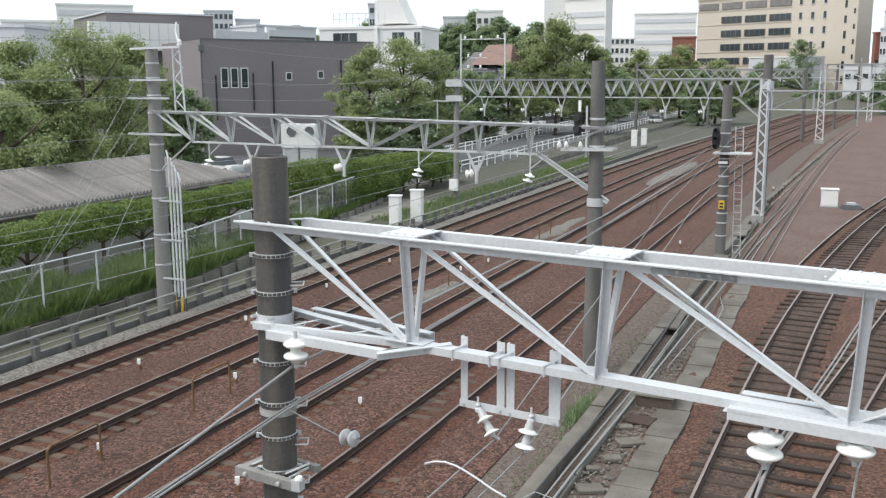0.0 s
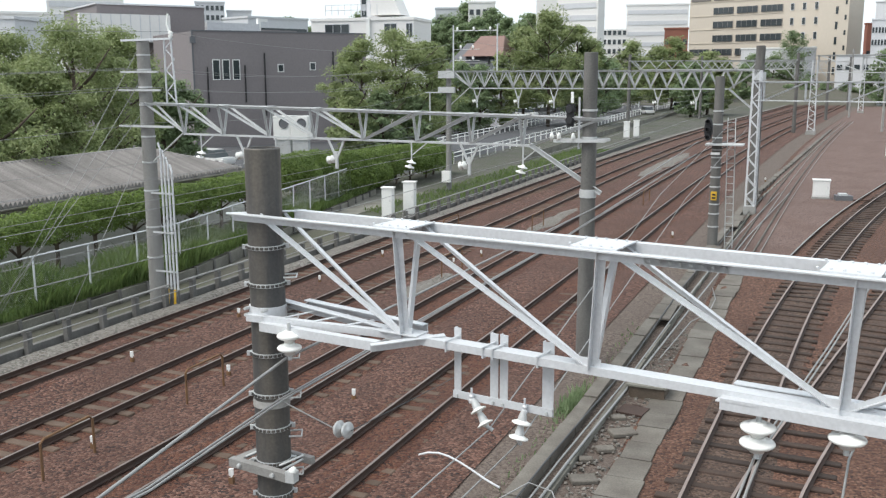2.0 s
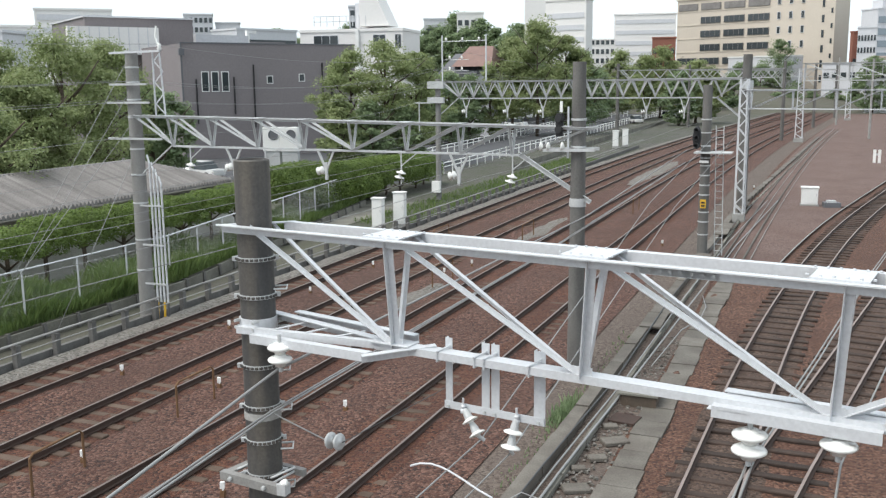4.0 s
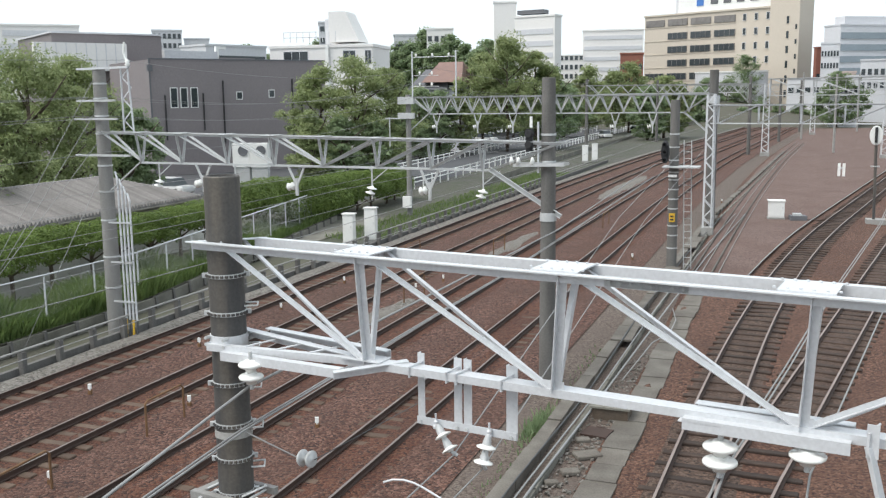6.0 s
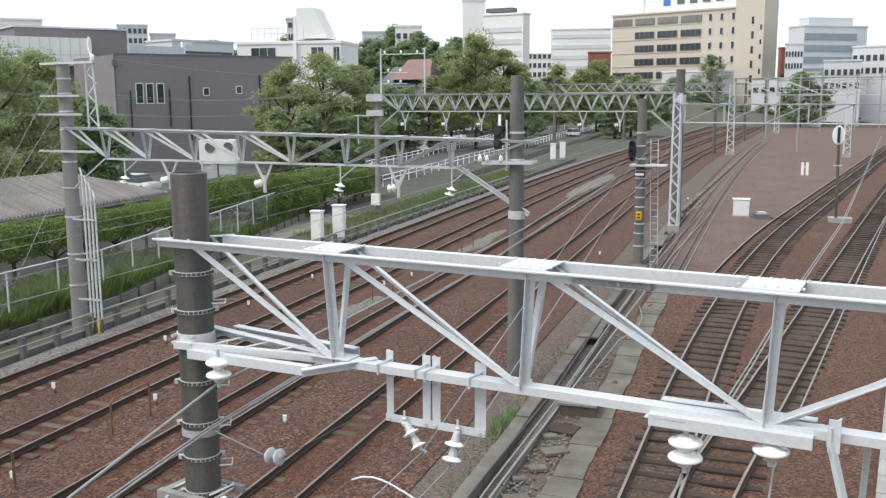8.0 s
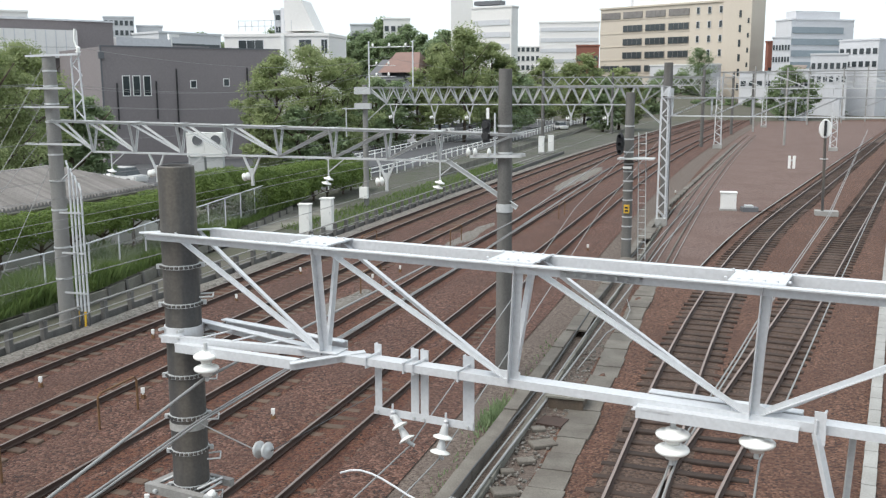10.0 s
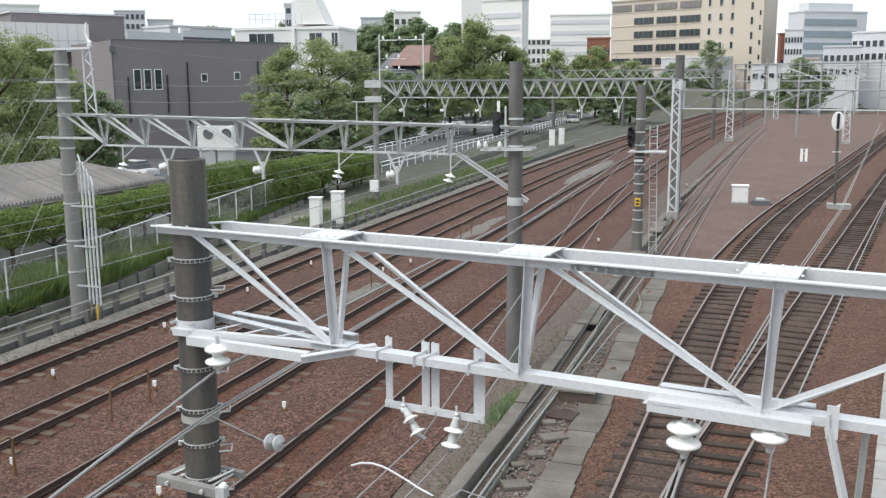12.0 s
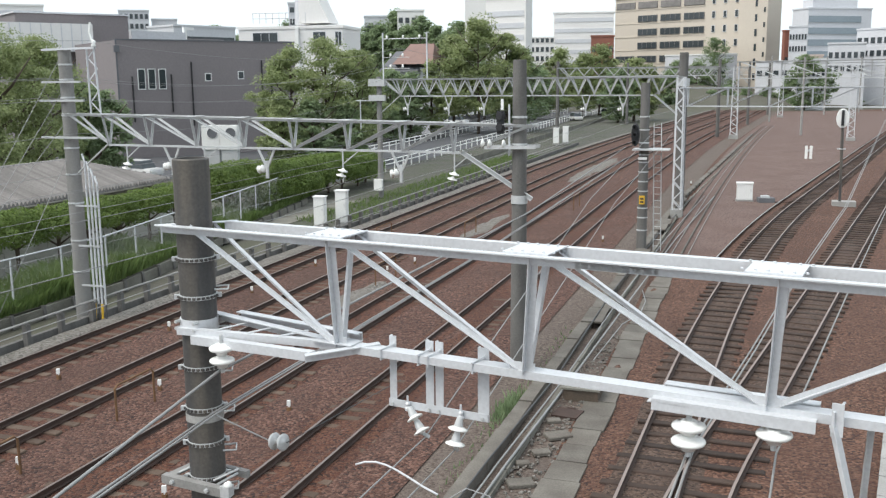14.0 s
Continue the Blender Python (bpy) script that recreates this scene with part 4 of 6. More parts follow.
fence = thing("mesh_fence", (-24.85, 8, 0.1), "pale steel mesh fence with posts and top rail", "fence")
ys = [8 + 2.55 * k for k in range(19)]
for y0, y1 in zip(ys, ys[1:]):
    p, q = Vector((fence_x(y0), y0, 0.1)), Vector((fence_x(y1), y1, 0.1))
    part("post", tube(B(), [p, p + Vector((0, 0, 1.84))], 0.035, 8), M_ZINC, fence)
    part("top_rail", tube(B(), [p + Vector((0, 0, 1.82)), q + Vector((0, 0, 1.82))], 0.03, 6), M_ZINC, fence)
    bm = B()
    n = 34
    for k in range(-20, n):
        for s in (1, -1):
            a, b = k / n, (k + 21) / n
            if s < 0:
                a, b = b, a
            za, zb = 0.05, 1.78
            u0, u1 = max(0, min(1, a)), max(0, min(1, b))
            if u0 == u1:
                continue
            z0 = za + (zb - za) * (u0 - a) / (b - a)
            z1 = za + (zb - za) * (u1 - a) / (b - a)
            sweep_p, sweep_q = p.lerp(q, u0) + Vector((0, 0, z0)), p.lerp(q, u1) + Vector((0, 0, z1))
            v = [bm.verts.new(c + Vector((dx, 0, dz))) for c, dx, dz in ((sweep_p, 0.002, 0.002), (sweep_q, 0.002, 0.002), (sweep_q, -0.002, -0.002), (sweep_p, -0.002, -0.002))]
            bm.faces.new(v)
    part("mesh_panel", bm, M_ZINC_DULL, fence, kind="stuff")


strip("bank", lambda y: fence_x(y) - 4.2, lambda y: fence_x(y) + 0.5, [6 + 2 * k for k in range(26)], 0.06, M_EARTH, "dry earth bank under the fence", "bank", rough=0.1, across=6)
crib = thing("retaining_wall", (-24.2, 8, -0.4), "low stained concrete retaining wall with buttresses under the fence", "wall", "", "structure")
for k in range(32):
    y0, y1 = 8 + 1.55 * k, 8 + 1.55 * (k + 1)
    x0, x1 = fence_x(y0) + 0.55, fence_x(y1) + 0.55
    part("panel", sweep(B(), (x0, y0 + 0.01, -0.2), (x1, y1 - 0.01, -0.2), rect(0.12, 0.46 + 0.05 * math.sin(k * 2.7))), M_CONC_WALL, crib)
    part("buttress", sweep(B(), (x0 + 0.1, y0, -0.4), (x0 + 0.05, y0, 0.1), rect(0.13, 0.12), (0, 1, 0)), M_CONC_DARK, crib)
strip("stone_shoulder", lambda y: -21.62 + bend(y), lambda y: -20.75 + bend(y) + 0.08 * math.sin(y * 1.7), YS, -0.1, M_BALLAST_GREY, "grey crushed stone shoulder beside the first track", "ballast", rough=0.08, across=6, tuck=0.08)


def weeds(name, region, count, height, label, seed, material=None):
    """Blades of grass scattered where region(rnd) puts them."""
    rnd = random.Random(seed)
    verts, faces = [], []
    for _ in range(count):
        x, y, z, h = region(rnd)
        h *= height * (0.5 + rnd.random())
        a = rnd.random() * 6.28
        dx, dy = 0.022 * math.cos(a), 0.022 * math.sin(a)
        lx, ly = rnd.gauss(0, 0.25) * h, rnd.gauss(0, 0.25) * h
        i = len(verts)
        verts += [(x - dx, y - dy, z), (x + dx, y + dy, z), (x + dx * 0.8 + lx * 0.4, y + dy * 0.8 + ly * 0.4, z + h * 0.6), (x + lx, y + ly, z + h)]
        faces += [(i, i + 1, i + 2), (i, i + 2, i + 3)]
    me = bpy.data.meshes.new(name)
    me.from_pydata(verts, [], faces)
    me.materials.append(material or M_GRASS)
    return tagged(new(name, me), label, "grass", "", "stuff")


def bank(r):
    y = 8 + 55 * r.random() ** 1.2
    x = fence_x(y) + r.uniform(-2.4, 0.42)
    return x, y, 0.05, 0.3 + 0.95 * max(0, noise.noise((x * 0.4, y * 0.3, 2)) + 0.3)


weeds("tall_grass", bank, 80000, 0.85, "tall green grass and weeds along the fence", 3)
weeds("tall_grass", lambda r: (r.uniform(-26.5, -22.4), 50 + 50 * r.random(), -0.4, 0.7), 9000, 0.4, "green grass beside the road edge", 4)
weeds("weeds", lambda r: (-5.75 + r.gauss(0, 0.12), 21.9 + r.gauss(0, 0.6), -0.2, 1.0), 420, 0.19, "clump of green weeds beside the drain", 5, M_LEAF_DARK)
weeds("weeds", lambda r: (-5.7 + r.gauss(0, 0.15), 14 + 16 * r.random(), -0.2, 0.5), 220, 0.2, "sparse weeds beside the drain", 6, M_LEAF_DARK)

# left pole fittings: lattice post, arms, conduits
ext = thing("lattice_post", (-21.2, 26.5, 6.95), "pale laced steel post standing on the lattice beam", "lattice post")
for sx in (-0.2, 0.2):
    part("leg", sweep(B(), (-21.22 + sx, 26.5, 6.95), (-21.28 + sx * 0.7, 26.5, 9.15), angle(0.07)), M_ZINC, ext)
for k in range(6):
    s = 1 if k % 2 else -1
    part("lacing_bar", sweep(B(), (-21.24 - 0.18 * s, 26.5, 7.0 + 0.36 * k), (-21.25 + 0.18 * s, 26.5, 7.36 + 0.36 * k), rect(0.04, 0.012), (0, 1, 0)), M_ZINC, ext)
part("top_bar", sweep(B(), (-23.2, 26.4, 9.13), (-21.05, 26.4, 9.16), channel(0.09, 0.07)), M_ZINC, ext)
part("top_insulator", lathe(B(), (-21.12, 26.45, 9.16), (0, 0, 1), [(0.06, 0), (0.1, 0.05), (0.05, 0.1), (0.09, 0.16), (0.04, 0.22)], 12), M_PORCELAIN, ext, smooth=True)
part("arrester", tube(B(), [(-21.15, 26.45, 9.3), (-21.25, 26.45, 9.6), (-21.2, 26.45, 9.95)], 0.035, 8), M_PORCELAIN, ext)
for x0, x1, z in ((-23.2, -21.6, 8.06), (-23.35, -21.55, 7.44), (-23.4, -21.1, 6.2)):
    part("cross_arm", sweep(B(), (x0, 26.3, z), (x1, 26.3, z), channel(0.08, 0.07)), M_ZINC_DULL, left_pole)
for k in range(4):
    x = -21.85 + 0.15 * k
    part("conduit", tube(B(), [(x, 26.45, 0.35), (x, 26.45, 5.35 - 0.25 * k), (x - 0.12, 26.5, 5.6 - 0.25 * k)], 0.035, 8), M_ZINC, left_pole)
    part("conduit_end", tube(B(), [(x, 26.45, 0.38), (x + 0.03, 26.4, 0.1), (x + 0.05, 26.35, -0.25)], 0.04, 8), M_WIRE_DARK if k % 2 else M_YELLOW, left_pole)
for z in (1.0, 2.4, 3.8):
    part("conduit_clamp", box(B(), (-22.3, 26.38, z), (-21.4, 26.42, z + 0.06)), M_ZINC_DULL, left_pole)
for k, (dx, dy) in enumerate(((-2.2, -5.5), (-2.6, -5.0), (-2.0, -6.3), (-0.9, -3.5))):
    wire("guy_wire", [(-22.5, 26.5, 8.9 - 1.1 * k), (-22.5 + dx, 26.5 + dy, -0.3)], 0.011, "steel guy wire bracing the concrete pole", M_WIRE, "guy wires")


def drop_bracket(loc, h, label="zinc V-shaped hanger with two small insulators"):
    """A V-shaped hanger under a lattice beam with a pair of insulators."""
    x, y, z = loc
    ob = thing("drop_bracket", loc, label, "hanger", "hangers")
    for s in (-1, 1):
        part("strut", sweep(B(), (x + s * 0.28, y, z), (x, y, z - h), rect(0.06, 0.06)), M_ZINC_DULL, ob)
    part("stem", sweep(B(), (x, y, z - h * 0.6), (x, y, z - h * 1.5), rect(0.08, 0.08)), M_ZINC_DULL, ob)
    ax = Vector((-0.9, 0.1, -0.2)).normalized()
    for k in range(2):
        part("disc", lathe(B(), Vector((x - 0.12, y, z - h)) + ax * (0.14 * k), ax, [(0.03, -0.04), (0.06, 0), (0.13, 0.02), (0.13, 0.045), (0.05, 0.05), (0.03, 0.09)], 14), M_PORCELAIN, ob, smooth=True)
    return ob


def hang_insulator(loc, h):
    x, y, z = loc
    ob = thing("hanging_insulator", loc, "pair of white insulators hanging under a lattice beam", "insulator", "insulators")
    part("rod", sweep(B(), (x, y, z), (x, y, z - h), rect(0.035, 0.035)), M_ZINC_DULL, ob)
    part("rod", sweep(B(), (x + 0.5, y, z), (x, y, z - h * 0.7), rect(0.03, 0.03)), M_ZINC_DULL, ob)
    for k in range(2):
        part("disc", lathe(B(), (x - 0.06 * k, y, z - h - 0.14 * k), (-0.25, 0, -1), [(0.03, -0.04), (0.06, 0), (0.15, 0.03), (0.15, 0.055), (0.05, 0.06), (0.03, 0.09)], 14), M_PORCELAIN, ob, smooth=True)


for k, x in enumerate((-18.2, -14.6, -10.0)):
    drop_bracket((x, 26.55 - (x + 22.4) * 0.0667, 5.9), 0.6)
for x in (-20.0, -16.9, -11.9, -8.3):
    hang_insulator((x, 26.5 - (x + 22.4) * 0.0667, 5.9), 0.55)
for x in (-23.4, -20.4, -17.9, -11.0, -8.6):
    drop_bracket((x, 61.65, 6.9), 0.9)

# catenary and contact wires of the main lines, feeder wires
for k, x in enumerate(MAIN_X):
    wire("messenger_wire", sag((x - 0.3, -4, 5.6), (x - 0.2, 26.2, 5.25), 0.15) + sag((x - 0.2, 26.2, 5.25), (x, 62, 5.9), 0.3)[1:] + sag((x, 62, 5.9), (x + 2.2, 128, 5.9), 0.5)[1:], 0.007, "thin messenger wire above the track", M_WIRE)
    wire("contact_wire", [(x - 0.1, -4, 4.75), (x + 0.1, 26.2, 4.75), (x - 0.1, 62, 4.85), (x + 2.0, 128, 4.9)], 0.007, "thin contact wire above the track", M_WIRE)
for x, z, x2, z2 in ((-23.1, 8.15, -26.2, 8.9), (-21.7, 8.15, -25.0, 9.0), (-23.2, 7.5, -26, 8.1), (-21.7, 7.5, -24.9, 8.1), (-22.0, 6.3, -24.6, 7.4), (-21.12, 9.35, -24.0, 10.1)):
    wire("feeder_wire", sag((x - 0.4, -6, z + 0.2), (x, 26.3, z), 0.35) + sag((x, 26.3, z), (x2, 61.6, z2), 0.7)[1:] + sag((x2, 61.6, z2), (x2 + 1, 128, z2), 0.9)[1:], 0.008, "thin feeder wire between the poles", M_WIRE)

# mast fittings: brackets, signal heads, ladder, plates
sig1 = thing("signal_head", (-6.85, 25.2, 6.3), "black railway signal head seen from the side, on a bracket", "signal")
for z, s in ((6.98, 0.2), (6.68, 0.17)):
    part("hood", lathe(B(), (-6.85, 25.25, z), (0.2, 1, 0), [(0.1, -0.12), (0.11, 0.08), (0.09, 0.08), (0.08, -0.1), (0.02, -0.1)], 14), M_BLACK, sig1)
part("case", box(B(), (-6.95, 25.2, 6.5), (-6.76, 25.3, 7.12)), M_BLACK, sig1)
part("name_plate", box(B(), (-6.84, 25.2, 7.15), (-6.76, 25.22, 7.45)), M_WHITE, sig1, "white plate")
part("post", tube(B(), [(-6.62, 25.3, 5.9), (-6.62, 25.3, 7.3)], 0.03, 8), M_ZINC, sig1)
arm1 = thing("mast_bracket", (-6.4, 25.4, 6.12), "zinc bracket arms on the dark mast with white insulators", "bracket")
part("arm", sweep(B(), (-7.3, 25.2, 6.15), (-5.85, 25.2, 6.18), channel(0.12, 0.08)), M_ZINC_DULL, arm1)
part("arm", sweep(B(), (-7.3, 25.7, 6.15), (-5.85, 25.7, 6.18), channel(0.12, 0.08)), M_ZINC_DULL, arm1)
for x in (-7.35, -7.15, -6.75):
    part("disc", lathe(B(), (x, 25.2, 6.22), (-1, 0, 0.1), [(0.03, -0.05), (0.12, 0), (0.13, 0.03), (0.04, 0.05)], 14), M_PORCELAIN, arm1, smooth=True)
part("collar", lathe(B(), (-6.38, 25.5, 4.55), (0, 0, 1), [(0.215, 0), (0.235, 0), (0.235, 0.18), (0.215, 0.18)], 20), M_ZINC_DULL, arm1)
sig2 = thing("signal_head", (-5.55, 44.2, 5.2), "tall black oval railway signal head on a mast", "signal")
bm = B()
lathe(bm, (0, 0, 0), (0, 1, 0), [(0.233, -0.12), (0.28, 0), (0.28, 0.06), (0.02, 0.06)], 20)
bmesh.ops.transform(bm, matrix=Matrix.Translation((-5.55, 44.1, 5.4)) @ Matrix.Diagonal((0.7, 1, 1.9, 1)), verts=bm.verts)
part("backboard", bm, M_BLACK, sig2)
for z in (5.05, 5.4, 5.75):
    part("hood", lathe(B(), (-5.55, 44.0, z), (0, -1, 0), [(0.1, -0.05), (0.11, 0.25), (0.09, 0.25), (0.08, 0), (0.01, 0)], 12), M_BLACK, sig2)
part("platform", box(B(), (-5.65, 43.9, 4.68), (-4.0, 44.9, 4.74)), M_ZINC_DULL, sig2)
part("number_board", box(B(), (-5.4, 44.1, 4.25), (-5.0, 44.13, 4.36)), M_WHITE, sig2, "white plate")
ladder = thing("ladder", (-4.55, 44.8, -0.2), "narrow zinc ladder fixed to a concrete mast", "ladder")
for s in (-0.17, 0.17):
    part("stile", sweep(B(), (-4.5 + s, 44.9, -0.2), (-4.62 + s, 44.75, 5.9), rect(0.04, 0.04)), M_ZINC_DULL, ladder)
for k in range(19):
    part("rung", tube(B(), [(-4.67 - 0.006 * k, 44.88, 0.1 + 0.31 * k), (-4.33 - 0.006 * k, 44.88, 0.1 + 0.31 * k)], 0.014, 6), M_ZINC_DULL, ladder)
plate_y = thing("warning_plate", (-5.2, 44.32, 2.35), "small yellow plate with dark characters on a mast", "sign")
part("board", box(B(), (-5.33, 44.3, 2.15), (-5.07, 44.33, 2.55)), M_YELLOW, plate_y)
for k in range(2):
    part("bar", box(B(), (-5.28, 44.285, 2.22 + 0.15 * k), (-5.12, 44.298, 2.3 + 0.15 * k)), M_BLACK, plate_y)
for z, h in ((7.4, 0.5),):
    part("collar", lathe(B(), (-4.9, 62, z), (0, 0, 1), [(0.3, 0), (0.4, 0), (0.4, h), (0.3, h)], 12), M_ZINC_DULL, mast3)

for z0, z1 in ((7.55, 8.05), (6.55, 6.95)):
    part("junction_box", box(B(), (-26.1, 61.1, z0), (-24.9, 61.36, z1)), M_ZINC_DULL, pole3, "grey steel box")
part("meter_box", box(B(), (-25.85, 61.1, 0.3), (-25.25, 61.36, 1.1)), M_WHITE, pole3, "white steel box")
part("side_post", tube(B(), [(-26.9, 61.5, 6.6), (-26.9, 61.5, 4.6)], 0.05, 6), M_ZINC_DULL, pole3)
part("side_arm", sweep(B(), (-27.2, 61.5, 6.6), (-25.4, 61.5, 6.6), channel(0.1, 0.08)), M_ZINC_DULL, pole3)
# lineside cabinets, boxes and signals
def cabinet(loc, w, d, h, label, turn=8):
    x, y = loc
    ob = thing("lineside_cabinet", (x, y, -0.2), label, "cabinet", "lineside cabinets")
    part("plinth", box(B(), (x - w / 2 - 0.05, y - d / 2 - 0.05, -0.25), (x + w / 2 + 0.05, y + d / 2 + 0.05, -0.02), turn), M_CONC, ob)
    bm = box(B(), (x - w / 2, y - d / 2, -0.02), (x + w / 2, y + d / 2, h - 0.06), turn)
    bmesh.ops.bevel(bm, geom=list(bm.edges), offset=0.02, segments=2, affect="EDGES")
    part("body", bm, M_WHITE, ob)
    part("door", box(B(), (x - w / 2 + 0.05, y - d / 2 - 0.015, 0.06), (x + w / 2 - 0.05, y - d / 2 + 0.01, h - 0.14), turn, (x, y, 0)), M_WHITE, ob)
    part("handle", box(B(), (x + w / 2 - 0.13, y - d / 2 - 0.035, h * 0.5), (x + w / 2 - 0.1, y - d / 2 - 0.01, h * 0.5 + 0.12), turn, (x, y, 0)), M_ZINC_DULL, ob)
    part("lid", box(B(), (x - w / 2 - 0.05, y - d / 2 - 0.05, h - 0.06), (x + w / 2 + 0.05, y + d / 2 + 0.05, h), turn), M_WHITE, ob)
    return ob


cabinet((-23.35, 47.4), 0.62, 0.5, 1.62, "tall weathered white cabinet on a concrete plinth")
cabinet((-22.65, 48.8), 0.66, 0.5, 1.82, "tall weathered white cabinet beside its twin")
cabinet((-24.4, 116.2), 0.7, 0.6, 1.9, "white cabinet far along the line")
cabinet((-23.6, 118.2), 0.7, 0.6, 2.0, "white cabinet far along the line")
cabinet((-0.95, 65.0), 1.0, 0.75, 1.1, "squat white equipment box on the gravel yard", 4)
dk = thing("point_motor", (0.2, 64.6, -0.2), "dark grey steel point motor lying on the gravel", "point motor")
part("body", box(B(), (-0.1, 64.2, -0.15), (0.9, 65.0, 0.18), 12), M_ROOFDARK, dk)
part("rod", box(B(), (0.6, 64.4, -0.1), (2.6, 64.5, -0.04), 8), M_RAIL, dk)
part("cover", box(B(), (0.1, 64.3, 0.18), (0.6, 64.9, 0.3), 12), M_ZINC_DULL, dk)
ys_sig = thing("yard_signal", (4.9, 64.3, -0.2), "white oval backed signal on a thin post with a base", "signal")
part("post", tube(B(), [(4.85, 64.3, -0.2), (4.72, 64.3, 5.6)], 0.09, 10), M_PIPE_STEEL, ys_sig)
bm = B()
lathe(bm, (0, 0, 0), (0, 1, 0), [(0.02, -0.05), (0.36, -0.05), (0.38, 0), (0.36, 0.05), (0.02, 0.05)], 20)
bmesh.ops.transform(bm, matrix=Matrix.Translation((4.7, 64.1, 5.35)) @ Matrix.Diagonal((1, 1, 1.6, 1)), verts=bm.verts)
part("backboard", bm, M_WHITE, ys_sig, "white oval backboard")
part("lamp_strip", box(B(), (4.62, 63.95, 4.9), (4.78, 64.06, 5.85)), M_BLACK, ys_sig)
part("ladder_hoop", box(B(), (4.5, 64.2, 3.4), (5.0, 64.4, 3.46)), M_ZINC_DULL, ys_sig)
part("base", box(B(), (4.4, 64.0, -0.2), (5.8, 64.9, 0.12)), M_CONC, ys_sig)
post_s = thing("marker_post", (4.4, 100, -0.2), "short white marker post on the gravel", "marker post")
for s in (-0.22, 0.22):
    part("leg", box(B(), (4.4 + s - 0.13, 99.9, -0.2), (4.4 + s + 0.13, 100.1, 1.15)), M_WHITE, post_s)
part("bar", box(B(), (4.2, 99.95, 0.6), (4.6, 100.0, 0.8)), M_ZINC_DULL, post_s)
for x, y in ((-18.37, 20.5), (-14.79, 15.1), (-15.04, 20.5), (-10.91, 14.8), (-18.47, 25.9), (-10.92, 20.05), (-18.57, 31.5), (-18.64, 37.2), (-14.54, 38.9), (-14.98, 36.7), (-11.0, 31.0), (-7.4, 47), (-5.0, 74)):
    ob = thing("marker_peg", (x, y, -0.2), "short white peg with a rusty foot between the tracks", "peg", "marker pegs")
    part("peg", tube(B(), [(x, y, -0.2), (x, y, 0.06)], 0.02, 6), M_WHITE, ob)
    part("cap", box(B(), (x - 0.05, y - 0.03, -0.02), (x + 0.04, y + 0.03, 0.12), 20), M_WHITE, ob)
    part("foot", box(B(), (x - 0.05, y - 0.04, -0.2), (x + 0.05, y + 0.04, -0.06)), M_RUST, ob)
for (x0, y0, x1, y1) in ((-14.52, 13.4, -14.56, 14.9), (-14.7, 18.26, -14.67, 19.75), (-14.4, 34, -14.4, 36.2), (-14.4, 46, -14.4, 48), (-11.0, 40, -11.0, 42), (-18.1, 43, -18.1, 45), (-14.3, 56, -14.3, 58), (-11, 58, -11, 60)):
    ob = thing("pipe_hoop", (x0, y0, -0.2), "rusty yellow pipe hoop guarding a cable between tracks", "pipe hoop", "pipe hoops")
    part("pipe", tube(B(), [(x0, y0, -0.25), (x0, y0, 0.62), (x0 + 0.02, y0 + 0.08, 0.7), (x1 - 0.02, y1 - 0.08, 0.7), (x1, y1, 0.62), (x1, y1, -0.25)], 0.03, 8), M_RUST, ob)
for ya, yb in ((74, 97), (45, 55), (30, 35)):
    n = 14
    wob = lambda y, ya=ya, yb=yb: (0.95 if ya > 60 else 0.55) * math.sqrt(max(0.02, 1 - ((2 * y - ya - yb) / (yb - ya)) ** 2))
    strip("ballast_patch", lambda y: -14.5 + bend(y) - wob(y) + 0.12 * math.sin(y * 2.1), lambda y: -14.5 + bend(y) + wob(y) + 0.1 * math.sin(y * 1.3), [ya + (yb - ya) * k / n for k in range(n + 1)], -0.125, M_BALLAST_GREY, "patch of fresh grey ballast between the tracks", "ballast", rough=0.06, across=6, tuck=0.1)


# ---- left: shed, hedge, yard wall ----
shed = thing("tiled_shed", (-36, 37, -0.3), "long low shed with a weathered corrugated sheet roof", "shed")
part("wall", box(B(), (-39.0, 22, -0.4), (-32.9, 45.6, 2.3)), M_CONC_WALL, shed)
E0_, R0_, H0_ = -32.4, -36.2, 3.75
for i in range(105):
    y0, y1 = 20 + i * 0.252, 20 + (i + 1) * 0.252 - 0.035
    hip = max(0, (y0 - 42.5) / 3.8)
    xr = R0_ + (E0_ - R0_) * min(1, hip)
    zr = H0_ - (H0_ - 2.42) * min(1, hip)
    if hip >= 1:
        break
    bm = B()
    prof = [(y0 + (y1 - y0) * j / 4, 0.16 * math.sin(math.pi * j / 4)) for j in range(5)]
    lo = [bm.verts.new((E0_, y, 2.42 + h)) for y, h in prof]
    hi = [bm.verts.new((xr, y, zr + h)) for y, h in prof]
    for j in range(4):
        bm.faces.new((lo[j], lo[j + 1], hi[j + 1], hi[j]))
    v2 = [bm.verts.new((E0_, y0, 2.34)), bm.verts.new((E0_, y1, 2.34))]
    bm.faces.new((v2[0], v2[1], *lo[::-1]))
    part("roof_sheet", bm, M_TILE, shed)
bm = B()
v = [bm.verts.new(p) for p in ((E0_, 46.3, 2.4), (-40.0, 46.3, 2.4), (R0_, 42.5, H0_))]
bm.faces.new(v)
v = [bm.verts.new(p) for p in ((-40.0, 20, 2.4), (R0_, 20, H0_), (R0_, 42.5, H0_), (-40.0, 46.3, 2.4))]
bm.faces.new(v)
part("roof_back", bm, M_TILE, shed)
# dark sheet added below the roof sheets; its colour paints the shade between them
bm = B()
